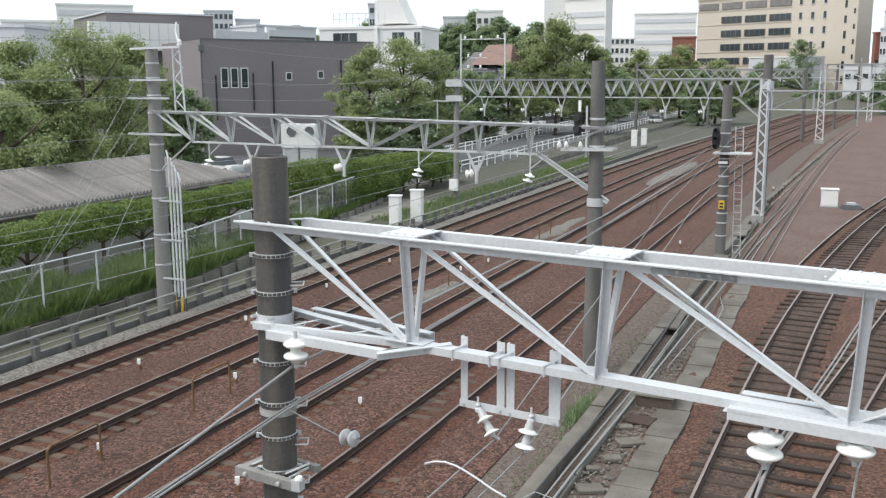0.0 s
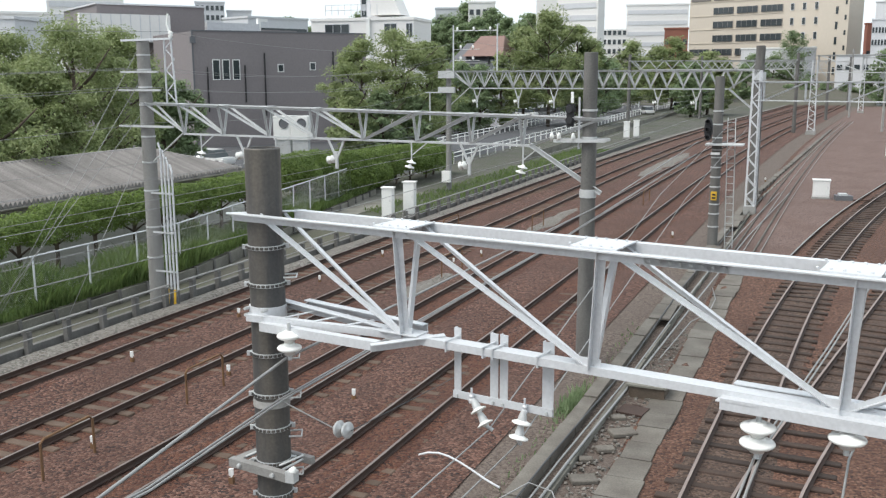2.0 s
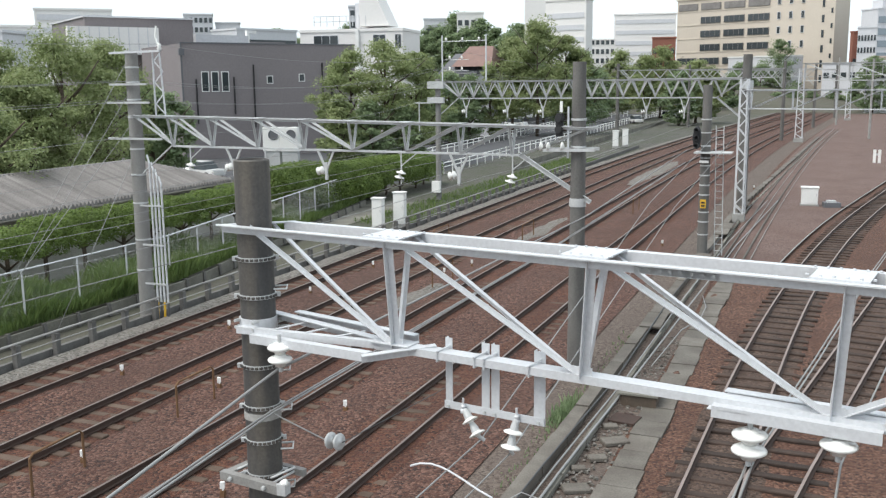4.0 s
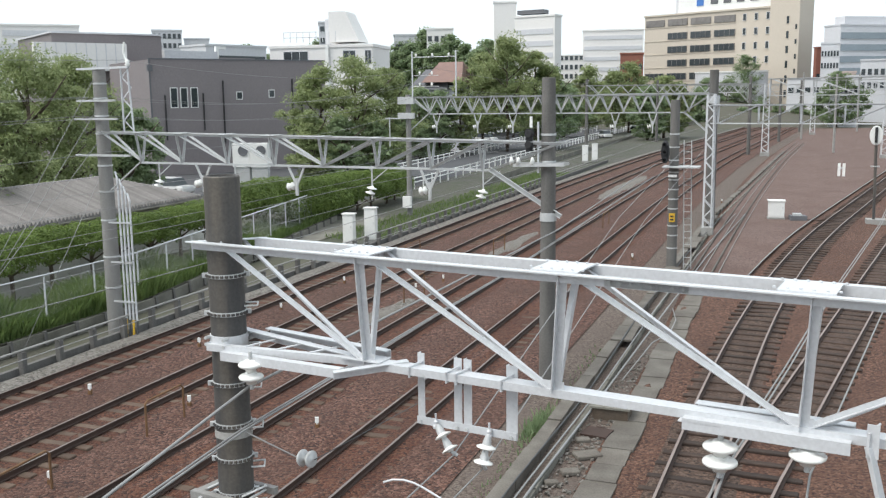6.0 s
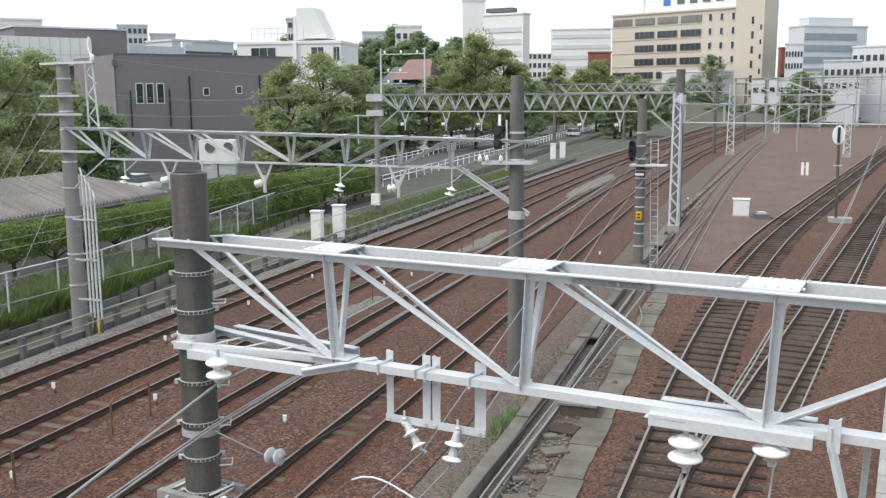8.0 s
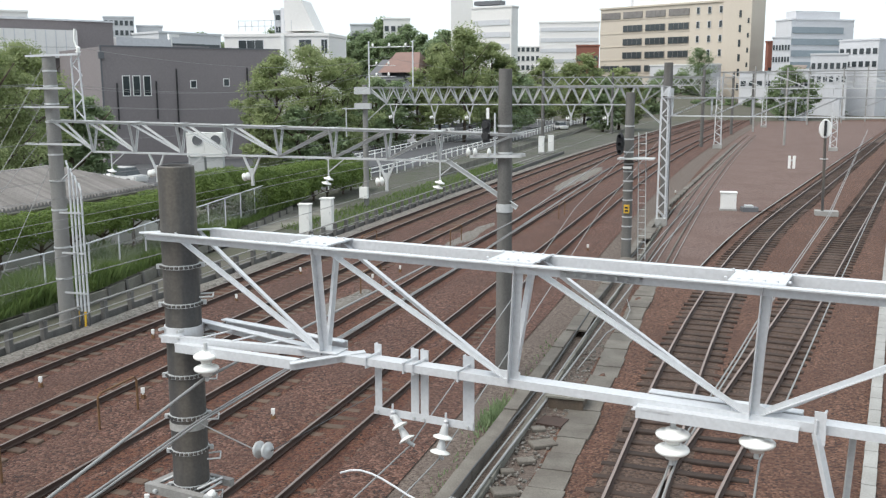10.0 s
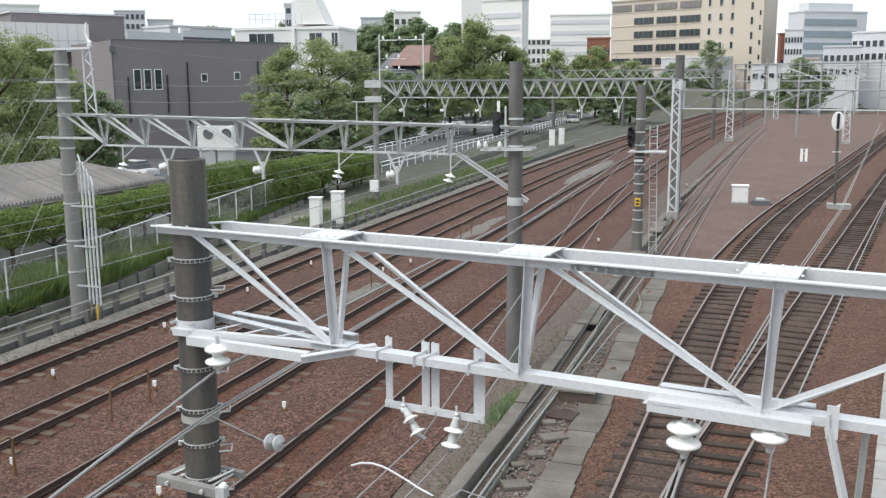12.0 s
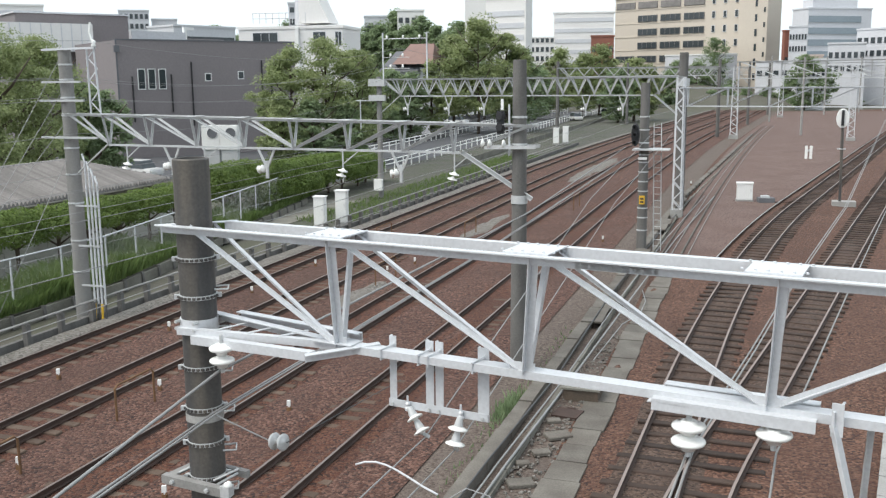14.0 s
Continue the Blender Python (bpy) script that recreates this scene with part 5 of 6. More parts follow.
v = [bm.verts.new(p) for p in ((E0_ - 0.1, 20, 2.4), (E0_ - 0.1, 46.0, 2.4), (R0_, 42.4, H0_ - 0.05), (R0_, 20, H0_ - 0.05))]
bm.faces.new(v)
part("valley_shade_sheet", bm, M_ROOFDARK, shed)
part("ridge", tube(B(), [(R0_, 20, H0_ + 0.05), (R0_, 42.5, H0_ + 0.05), (E0_, 46.3, 2.45)], 0.11, 8), M_TILE, shed)
part("gutter", tube(B(), [(E0_ + 0.06, 20, 2.3), (E0_ + 0.06, 46.2, 2.3)], 0.05, 8), M_CONC_WALL, shed)
yard = thing("yard_wall", (-31.2, 8, -0.3), "low grey concrete yard wall behind the hedge", "wall", "", "structure")
for k in range(15):
    y0 = 8 + 2.6 * k
    part("panel", box(B(), (-30.6, y0 + 0.01, -0.4), (-30.46, y0 + 2.59, 1.45)), M_PALEWALL, yard)
strip("yard_ground", lambda y: -33, lambda y: -26.2, [6 + 6 * k for k in range(10)], -0.3, M_CONC_WALL, "pale concrete yard strip under the hedge", "yard")


def clipped_crown(clumps, org, seed, size, density):
    """Dense leaf shells over rounded clumps (x, y, z, rx, ry, rz), dented, with leaves turned outwards."""
    rnd = random.Random(seed)
    verts, faces = [], []
    for cx, cy, cz, rx, ry, rz in clumps:
        for _ in range(int(density * (rx * ry + rx * rz + ry * rz))):
            d = Vector((rnd.gauss(0, 1), rnd.gauss(0, 1), rnd.gauss(0, 1))).normalized()
            if d.z < -0.75:
                continue
            dent = 0.9 + 0.2 * noise.noise((cx + d.x * 2.3, cy + d.y * 2.3, cz + d.z * 2.3)) + rnd.gauss(0, 0.045)
            c = Vector((cx + d.x * rx * dent, cy + d.y * ry * dent, cz + d.z * rz * dent)) - org
            nrm = (Vector((d.x / rx, d.y / ry, d.z / rz)).normalized() + Vector((rnd.gauss(0, 0.45), rnd.gauss(0, 0.45), rnd.gauss(0, 0.45) + 0.25))).normalized()
            s1 = nrm.orthogonal().normalized() * size * rnd.uniform(0.5, 1.2)
            s1.rotate(Matrix.Rotation(rnd.random() * 6.28, 3, nrm))
            s2 = nrm.cross(s1) * 0.6
            i = len(verts)
            verts += [c - s1, c - s2, c + s1, c + s2]
            faces.append((i, i + 1, i + 2, i + 3))
    me = bpy.data.meshes.new("crown")
    me.from_pydata(verts, [], faces)
    me.materials.append(M_HEDGE)
    return me


def hedge_tree(loc, top, low, spread, label, seed, name="hedge_tree", density=900):
    """A clipped tree: short trunk with forks, and rounded pads of leaves between heights low and top."""
    rnd = random.Random(seed)
    x, y, z = loc
    ob = thing(name, loc, label, "hedge tree", "hedge trees")
    bm = tube(B(), [(x, y, z - 0.1), (x + 0.05, y, (z + low) * 0.6), (x, y + 0.03, low + 0.3)], 0.1, 8, 0.075)
    for k in range(4):
        a = 1.57 * k + rnd.random()
        tube(bm, [(x, y, low - 0.15), (x + 0.4 * spread * math.cos(a), y + 0.4 * spread * math.sin(a), low + 0.25)], 0.05, 6, 0.03)
    part("trunk", bm, M_BARK, ob, smooth=True)
    h = top - low
    clumps = [(x, y, low + h * 0.55, spread * 0.75, spread * 0.8, h * 0.45)]
    for k in range(8):
        a = 0.785 * k + rnd.uniform(-0.3, 0.3)
        r = spread * rnd.uniform(0.55, 0.78)
        q = rnd.uniform(0.3, 0.42) * spread
        clumps.append((x + r * math.cos(a), y + r * math.sin(a), low + h * rnd.uniform(0.25, 0.55), q, q * 1.1, h * rnd.uniform(0.26, 0.36)))
    for k in range(4):
        a = 1.57 * k + rnd.random()
        clumps.append((x + 0.35 * spread * math.cos(a), y + 0.4 * spread * math.sin(a), low + h * 0.75, spread * 0.4, spread * 0.42, h * 0.26))
    cr = new("crown", clipped_crown(clumps, Vector(loc), seed, 0.05 if name == "hedge_tree" else 0.07, density))
    cr.parent = ob
    ORG[cr.name] = Vector(loc)
    return ob


rnd = random.Random(11)
for k in range(11):
    hedge_tree((-28.6 + rnd.uniform(-0.2, 0.2), 19.6 + 2.15 * k, -0.3), 2.85 + rnd.uniform(-0.12, 0.12), 1.32 + rnd.uniform(-0.1, 0.08), 1.5, "clipped bright green hedge tree with a bare trunk", 40 + k)
for k in range(10):
    y = 48.6 + 2.5 * k
    hedge_tree((-30.4 - 0.03 * k + rnd.uniform(-0.3, 0.3), y, -0.3), 3.2 - 0.11 * k + rnd.uniform(-0.12, 0.15), 0.15 + (0.9 if k == 0 else 0), 1.9, "clipped bright green bush in a rounded hedge beside the line", 70 + k, "hedge_bush", 520)

# ---- dark building and its neighbours ----
dk_b, put = building("dark_building", (-67.0, 87.5), 54.5, 21.5, 16, -0.4, 12.5, M_DARKWALL, "dark grey clad building with small white framed windows")
put("parapet", (-0.06, -0.06, 12.9), (21.56, 0.3, 13.05), M_ROOFDARK)
put("corner_trim", (-0.08, -0.05, 0), (0.1, -0.004, 12.9), M_ROOFDARK)


def window(put, x, z, w, h, frame_m=None, t=0.09, depth=0.0, mull=0, base=0.0):
    fr = put("window", (x - t, base - 0.06, z - t), (x + w + t, base - 0.004, z + h + t), frame_m or M_WHITE)
    put("pane", (x, base - 0.075, z), (x + w, base - 0.062, z + h), M_GLASS, fr)
    for k in range(mull):
        put("mullion", (x + w * (k + 1) / (mull + 1) - 0.03, base - 0.1, z), (x + w * (k + 1) / (mull + 1) + 0.03, base - 0.077, z + h), frame_m or M_WHITE, fr)
    return fr


for x in (2.25, 3.4, 4.6):
    window(put, x, 7.65, 0.7, 2.1)
window(put, 10.05, 8.5, 0.6, 0.75)
window(put, 14.1, 8.7, 0.6, 0.75)
for x, z0, z1 in ((1.5, 4.0, 9.0), (5.9, 5.0, 9.2), (8.3, 3.4, 10.6), (17.0, 2.0, 10.8), (18.2, 2.0, 10.9)):
    put("downpipe", (x, -0.16, z0), (x + 0.13, -0.02, z1), M_BLACK)
put("wall_lamp", (-0.3, -0.3, 11.6), (0.3, -0.02, 12.3), M_ROOFDARK)
for k in range(2):
    c = Vector((-45.5 + 1.65 * k, 70.0 + 0.2 * k, -0.4))
    ac = thing("air_conditioner", c, "white outdoor air conditioner unit with two fans", "air conditioner", "air conditioners")
    m = Matrix.Translation(c) @ Matrix.Rotation(radians(12), 4, "Z")
    bm = box(B(), (0, 0, 2.6), (1.6, 0.8, 4.7))
    bmesh.ops.bevel(bm, geom=list(bm.edges), offset=0.05, segments=2, affect="EDGES")
    bmesh.ops.transform(bm, matrix=m, verts=bm.verts)
    part("case", bm, M_WHITE, ac)
    bm = box(B(), (0.1, 0.1, 0), (1.5, 0.7, 2.6))
    bmesh.ops.transform(bm, matrix=m, verts=bm.verts)
    part("stand", bm, M_ZINC_DULL, ac)
    for x in (1.0,):
        bm = lathe(B(), (x, -0.02, 4.05), (0, -1, 0), [(0.42, 0), (0.45, 0.05), (0.38, 0.06), (0.34, 0.02), (0.05, 0.02)], 16)
        bmesh.ops.transform(bm, matrix=m, verts=bm.verts)
        part("fan_grille", bm, M_ROOFDARK, ac)
c0, c1 = (-86.49, 94.36, 13.80), (-78.87, 105.84, 14.16)
ang = math.degrees(math.atan2(c1[1] - c0[1], c1[0] - c0[0]))
wid = math.hypot(c1[1] - c0[1], c1[0] - c0[0])
hall, put = building("dark_hall", c0[:2], ang, wid, 18, -0.4, 16.4, M_DARKWALL, "tall dark hall with a pale screen along its roof")
put("roof_edge", (-0.2, -0.2, 16.8), (wid + 0.2, 18, 17.0), M_FACADE_GREY)
put("roof_screen", (-2.5, -1.6, 12.2), (wid * 0.63, -0.6, 15.6), M_FACADE, None, "pale grey louvred screen")
for k in range(9):
    put("screen_post", (-2.4 + k * 1.2, -1.68, 12.2), (-2.3 + k * 1.2, -1.61, 15.6), M_FACADE_GREY)
c0, c1 = (-83.38, 112.46, 13.37), (-78.28, 127.96, 13.85)
ang = math.degrees(math.atan2(c1[1] - c0[1], c1[0] - c0[0]))
wid = math.hypot(c1[1] - c0[1], c1[0] - c0[0])
_, put = building("low_hall", c0[:2], ang, wid, 12, -0.4, 14.2, M_DARKWALL, "dark hall with a pale sloping metal roof")
put("roof", (-0.2, -0.3, 14.2), (wid * 0.55, 10, 15.4), M_FACADE_GREY)
put("vent_pipe", (wid * 0.55, 0, 14.2), (wid * 0.58, 0.4, 16.2), M_WHITE)
put("vent_pipe", (wid * 0.58, 0, 15.8), (wid * 0.66, 0.4, 16.2), M_WHITE)

c0, c1 = (-77.36, 130.84, 14.37), (-60.9, 133.30, 14.17)
ang = math.degrees(math.atan2(c1[1] - c0[1], c1[0] - c0[0]))
wid = math.hypot(c1[1] - c0[1], c1[0] - c0[0])
white, put = building("white_house", c0[:2], ang, wid, 10, -0.4, 16.2, M_FACADE, "white rendered house with a roof terrace and stair tower")
put("cornice", (-0.15, -0.15, 16.15), (wid + 0.15, 10.1, 16.55), M_FACADE)
put("pier", (wid * 0.555, -0.5, 5), (wid * 0.585, -0.02, 16.5), M_WHITE)
for x, w in ((wid * 0.14, 3.9), (wid * 0.72, 1.9), (wid * 0.93, 0.9)):
    window(put, x, 13.6, w, 2.0, M_FACADE_GREY, mull=2 if w > 3 else 1)
tw = put("stair_tower", (wid * 0.565, 1.0, 17), (wid * 0.73, 6, 21.6), M_FACADE)
bm = B()
m = Matrix.Translation((c0[0], c0[1], -0.4)) @ Matrix.Rotation(radians(ang), 4, "Z")
v = [bm.verts.new(m @ Vector(p)) for p in ((wid * 0.73, 1, 21.6), (wid * 0.86, 1, 17.0), (wid * 0.73, 1, 17.0), (wid * 0.73, 6, 21.6), (wid * 0.86, 6, 17.0), (wid * 0.73, 6, 17.0))]
for f in ((0, 1, 2), (5, 4, 3), (0, 3, 4, 1), (1, 4, 5, 2)):
    bm.faces.new([v[i] for i in f])
part("sloped_wing", bm, M_FACADE, white)
for k in range(9):
    put("railing_post", (wid * 0.14 + k * 1.05, 0.1, 17), (wid * 0.14 + k * 1.05 + 0.07, 0.2, 18.6), M_FACADE_GREY)
for z in (17.7, 18.5):
    put("railing", (wid * 0.14, 0.1, z), (wid * 0.56, 0.18, z + 0.08), M_FACADE_GREY)
put("penthouse", (wid * 0.45, 5, 17), (wid * 0.6, 9.5, 20.8), M_FACADE_GREY)

# ---- long beige office ----
c0, c1 = (-55.63, 371.86, 23.29), (-9.21, 349.88, 21.39)
ang = math.degrees(math.atan2(c1[1] - c0[1], c1[0] - c0[0]))
wid = math.hypot(c1[1] - c0[1], c1[0] - c0[0])
office, put = building("office_building", c0[:2], ang, wid, 14, -0.4, 37.0, M_BEIGE, "long beige office building with rows of dark windows")
FL = 4.93
for r in range(5):
    z = 33.6 - FL * r
    for k in range(4):
        x = 0.7 + k * wid * 0.187
        if k == 0 and r in (1, 2, 3):
            continue
        sh = put("window", (x, -0.3, z), (x + wid * 0.16, -0.02, z + 2.4), M_TILE)
        put("pane", (x + 0.15, -0.36, z + 0.12), (x + wid * 0.16 - 0.15, -0.305, z + 2.28), M_GLASS if r else M_TILE, sh)
        for j in range(3):
            put("mullion", (x + wid * 0.04 * (j + 1), -0.44, z + 0.2), (x + wid * 0.04 * (j + 1) + 0.12, -0.37, z + 2.28), M_TILE, sh)
    for k in range(3):
        x = wid * (0.79 + 0.085 * k)
        sh = put("window", (x, -0.2, z), (x + 1.3, -0.02, z + 2.5), M_FACADE_GREY)
        put("pane", (x + 0.14, -0.25, z + 0.15), (x + 1.16, -0.205, z + 2.35), M_GLASS, sh)
    put("sill_band", (0, -0.18, z - 0.6), (wid * 0.74, -0.005, z - 0.35), M_BEIGE)
tower = put("stair_tower", (wid, -1.5, 0), (wid + 10.5, 9.0, 46), M_BEIGE)
for r in range(6):
    put("window", (wid + 6.1, -1.66, 7 + FL * r), (wid + 6.9, -1.51, 9.4 + FL * r), M_GLASS)
    put("window", (wid + 9.2, -1.66, 5 + FL * r), (wid + 9.8, -1.51, 6.6 + FL * r), M_GLASS)
put("cornice", (-0.3, -0.5, 37.4), (wid - 0.02, 14, 38.0), M_BEIGE)
sg = put("sign_wall", (wid * 0.27, 0.9, 38.0), (wid - 0.02, 3.5, 46.0), M_WHITE)
put("sign_mark", (wid * 0.42, 0.7, 40.1), (wid * 0.475, 0.87, 43.2), M_BLUE, sg, "plain blue mark")
for k in range(4):
    put("sign_bar", (wid * (0.53 + 0.1 * k), 0.7, 40.4), (wid * (0.53 + 0.1 * k) + 2.9, 0.87, 43.0), M_ROOFDARK, sg, "dark plain bar")
put("side_tower", (wid * 0.2, 5, 38.0), (wid * 0.265, 10, 48), M_FACADE_GREY)


def block(name, a, b, z1, deep, wall, label, floors=(), bays=0, band=None):
    """A far block between two plan corners, with window bands."""
    w = math.hypot(b[1] - a[1], b[0] - a[0])
    ob, put = building(name, a[:2], math.degrees(math.atan2(b[1] - a[1], b[0] - a[0])), w, deep, -0.4, z1, wall, label)
    put("parapet", (-0.2, -0.2, z1 + 0.35), (w + 0.2, deep + 0.2, z1 + 0.8), band or wall)
    for z in floors:
        if bays:
            for k in range(bays):
                x = w * (k + 0.18) / bays
                put("window", (x, -0.15, z), (x + w * 0.62 / bays, -0.01, z + 1.5), M_GLASS)
        else:
            put("window_band", (0.5, -0.15, z), (w - 0.5, -0.01, z + 1.3), M_FACADE_GREY if wall is not M_FACADE_GREY else M_GLASS)
    return ob, put


block("apartment_block", (-140.87, 127.49, 16.29), (-133.70, 135.00, 16.49), 18.5, 10, M_FACADE, "white low block far behind the trees", (14.8, 17.0))
block("apartment_block", (-177.00, 176.56, 19.14), (-164.20, 188.52, 19.42), 26, 12, M_FACADE, "long white block with grey balcony bands", (12, 15, 18, 21, 24))
block("apartment_block", (-193.34, 254.99, 22.90), (-186.02, 260.38, 23.00), 30, 12, M_FACADE_GREY, "grey apartment block in the distance", (13, 16, 19, 22, 25, 28), 6)
block("apartment_block", (-191.23, 268.94, 23.48), (-184.66, 273.50, 23.55), 28, 12, M_FACADE_GREY, "grey apartment block in the distance", (13, 16, 19, 22, 25), 5)
block("apartment_block", (-120.80, 230.24, 23.40), (-115.80, 232.79, 23.42), 28, 12, M_FACADE_GREY, "grey apartment block behind the white house", (17, 20, 23, 26), 3)
block("apartment_block", (-123.76, 181.89, 17.12), (-117.74, 197.58, 17.63), 20, 10, M_FACADE_GREY, "low grey roofs in the distance", (17,))
block("apartment_block", (-126.37, 113.72, 14.52), (-122.37, 115.10, 14.51), 16.5, 12, M_FACADE_GREY, "grey house wall behind trees", (13,), 3)
block("hill_house", (-101.80, 260.84, 23.02), (-94.60, 263.54, 23.00), 27.5, 8, M_FACADE, "white two-storey house on the wooded hill", (21.5, 24.5), 4)
block("hill_house", (-114.55, 266.42, 23.57), (-105.44, 270.15, 23.56), 26.5, 8, M_FACADE_GREY, "long grey house on the wooded hill", (23,))
wb, put = block("tower_block", (-69.28, 240.21, 21.32), (-58.12, 238.01, 20.97), 28, 4, M_FACADE, "white apartment tower with a curved roof", (12, 15, 18, 21, 24), 0)
put("roof", (0.5, 0.5, 29.2), (8, 3.5, 30.2), M_ROOFDARK)
block("tower_block", (-77.97, 250.13, 21.99), (-72.17, 251.86, 21.95), 33, 4, M_FACADE, "white narrow tower block", (), 0)
block("long_building", (-69.04, 322.70, 21.67), (-49.14, 326.32, 21.48), 29.5, 20, M_FACADE, "long white building with thin grey window bands", (13, 16.5, 20, 23.5, 27))
block("long_building", (-74.39, 311.23, 21.32), (-66.60, 312.99, 21.26), 21, 4, M_FACADE, "small white block beside the long building", (14, 17, 20), 5)
block("brick_building", (-49.76, 285.70, 18.30), (-43.11, 286.78, 18.24), 20, 4, M_BRICKRED, "red brick building in the distance", (12, 16), 4)
block("brick_building", (5.4, 338, 16.28), (10.0, 340, 16.27), 22.5, 2, M_BRICKRED, "red brick house beside the beige office", (10, 13), 3)
gl, put = block("glass_office", (12.00, 329.78, 18.36), (31.86, 343.53, 18.39), 29, 8, M_FACADE_GREY, "modern grey office with long glass bands", (), 0)
for r in range(7):
    put("window_band", (0.3, -0.3, 3 + 3.7 * r), (20, -0.02, 5.0 + 3.7 * r), M_OFFICE_GLASS)
put("roof_storey", (3, 2, 29.8), (20, 7, 32.4), M_FACADE_GREY)
for a, b, z, n in (((15.07, 269.58, 14.92), (24.10, 268.92, 14.73), 16, 1), ((22.99, 284.07, 12.64), (32.29, 278.13, 12.46), 20, 2), ((6.00, 299.94, 17.53), (10.91, 299.80, 17.42), 22, 3), ((6.98, 239.90, 12.68), (13.21, 239.64, 12.62), 11.5, 4)):
    block("town_house", a, b, z, 10, M_FACADE_GREY, "grey town building along the railway", (z - 3.2, z - 6.6), 6)
# low pale shed in front of the beige office
block("low_shed", (-33.63, 343.36, 12.41), (-12.49, 334.77, 12.19), 15.2, 8, M_FACADE_GREY, "low pale shed roof in front of the beige office", (9.0,), 8, M_WHITE)
hs, put = building("red_roofed_house", (-56.80, 138.83, 10.88)[:2], 5, 8.0, 8, -0.4, 9.8, M_FACADE_GREY, "house with a red and grey tiled roof among trees", "house")
o = Vector((*(-56.80, 138.83, 10.88)[:2], 0))
for dx, mtl, hgt in ((-0.4, M_ROOFDARK, 12.4), (2.0, M_TILE_RED, 13.5)):
    bm = B()
    v = [bm.verts.new(o + Vector(p)) for p in ((dx, -1, hgt - 3.2), (dx + 6.6, -1, hgt - 3.2), (dx + 5.2, 4, hgt), (dx + 1.2, 4, hgt), (dx, 9, hgt - 3.2), (dx + 6.6, 9, hgt - 3.2))]
    for f in ((0, 1, 2, 3), (1, 5, 2), (5, 4, 3, 2), (4, 0, 3)):
        bm.faces.new([v[i] for i in f])
    part("roof", bm, mtl, hs)
for k in range(2):
    put("window", (1.2 + 3.5 * k, -0.1, 6.8), (2.8 + 3.5 * k, -0.01, 8.2), M_GLASS)

# wooded hill
bm = B()
rows = []
for i in range(22):
    x = -190 + 13 * i
    rows.append([bm.verts.new((x, 235 + 14 * j, -0.4 + 17 * math.exp(-((x + 95) / 75) ** 2) * math.sin(math.pi * min(1, j / 9) * 0.5) + noise.noise((x * 0.05, j, 0)))) for j in range(12)])
for r0, r1 in zip(rows, rows[1:]):
    for j in range(11):
        bm.faces.new((r0[j], r1[j], r1[j + 1], r0[j + 1]))
solid("wooded_hill", bm, M_EARTH, "low wooded hill behind the houses", "hill", "structure", smooth=True)

# ---- trees ----
def grove(items, leaf, label, count=4200, size=0.3, low=0.25):
    for k, (p, top, spread) in enumerate(items):
        tree((p[0], p[1], -0.4), top + 0.4, spread, label, leaf, int(abs(p[0]) * 31 + p[1] * 7) + k, 0.3, low, count, size)


grove([((-48.30, 44.98, 5.99), 10.8, 5.2), ((-44.43, 46.06, 6.00), 11.4, 5.2), ((-46.71, 52.14, 5.79), 11.4, 4.6), ((-38.90, 34.51, 5.04), 7.6, 4.0), ((-42.94, 41.90, 4.51), 9.0, 4.0), ((-45.65, 38.93, 4.61), 10.5, 4.5)], M_LEAF, "large leafy green tree behind the shed", 23000, 0.11, 0.28)
grove([((-49.78, 62.63, 3.60), 7.6, 3.2), ((-48.21, 58.76, 5.57), 8.2, 2.6)], M_LEAF_DARK, "small dark green tree beside the dark building", 8000, 0.17)
grove([((-44.61, 85.01, 4.81), 11.6, 4.6), ((-40.69, 84.74, 4.87), 12.3, 5.2), ((-39.51, 89.68, 4.73), 11.4, 4.4), ((-41.83, 77.42, 3.52), 7.0, 2.6)], M_LEAF, "leafy tree between the dark building and the road", 19000, 0.14, 0.2)
grove([((-49.65, 117.98, 3.73), 9.4, 4.2), ((-48.65, 121.63, 3.64), 9.6, 4.0), ((-47.94, 127.27, 3.47), 9.2, 4.0)], M_LEAF_DARK, "dark green tree beside the parking lot", 9000, 0.2, 0.06)
grove([((-40.18, 80.53, 2.88), 6.4, 3.0), ((-38.35, 83.63, 2.76), 6.2, 3.0)], M_LEAF_DARK, "dark shrub under the trees", 6000, 0.2, 0.05)
grove([((-46.44, 142.63, 9.14), 15.2, 6.0), ((-41.54, 139.97, 9.10), 17.6, 7.0), ((-38.48, 144.98, 9.13), 15.5, 6.0), ((-55.72, 158.49, 7.33), 12.0, 5.0), ((-57.48, 154.67, 7.34), 12.0, 4.5)], M_LEAF, "big spreading green tree beside the road", 17000, 0.2, 0.2)
grove([((-75.34, 190.65, 2.38), 10.5, 6.0), ((-68.51, 187.90, 2.52), 10.0, 6.0), ((-66.03, 197.24, 2.31), 9.5, 6.0), ((-62.54, 202.56, 2.22), 10.0, 6.0), ((-58.82, 209.92, 2.71), 10.5, 6.0), ((-55.03, 218.17, 3.21), 10.8, 6.0), ((-52.23, 229.12, 3.69), 11.4, 6.0), ((-36.87, 147.46, 9.14), 13.0, 5.5)], M_LEAF_DARK, "dark green tree along the road", 9000, 0.28, 0.08)
grove([((-40.72, 195.81, 9.49), 14.4, 5.5), ((-37.53, 206.62, 9.56), 13.6, 5.5), ((-34.87, 212.15, 9.59), 15.6, 6.0), ((-23.88, 186.48, 10.42), 12.0, 5.0), ((-21.65, 186.75, 10.42), 10.6, 4.0)], M_LEAF, "green tree in front of the far buildings", 11000, 0.24, 0.15)
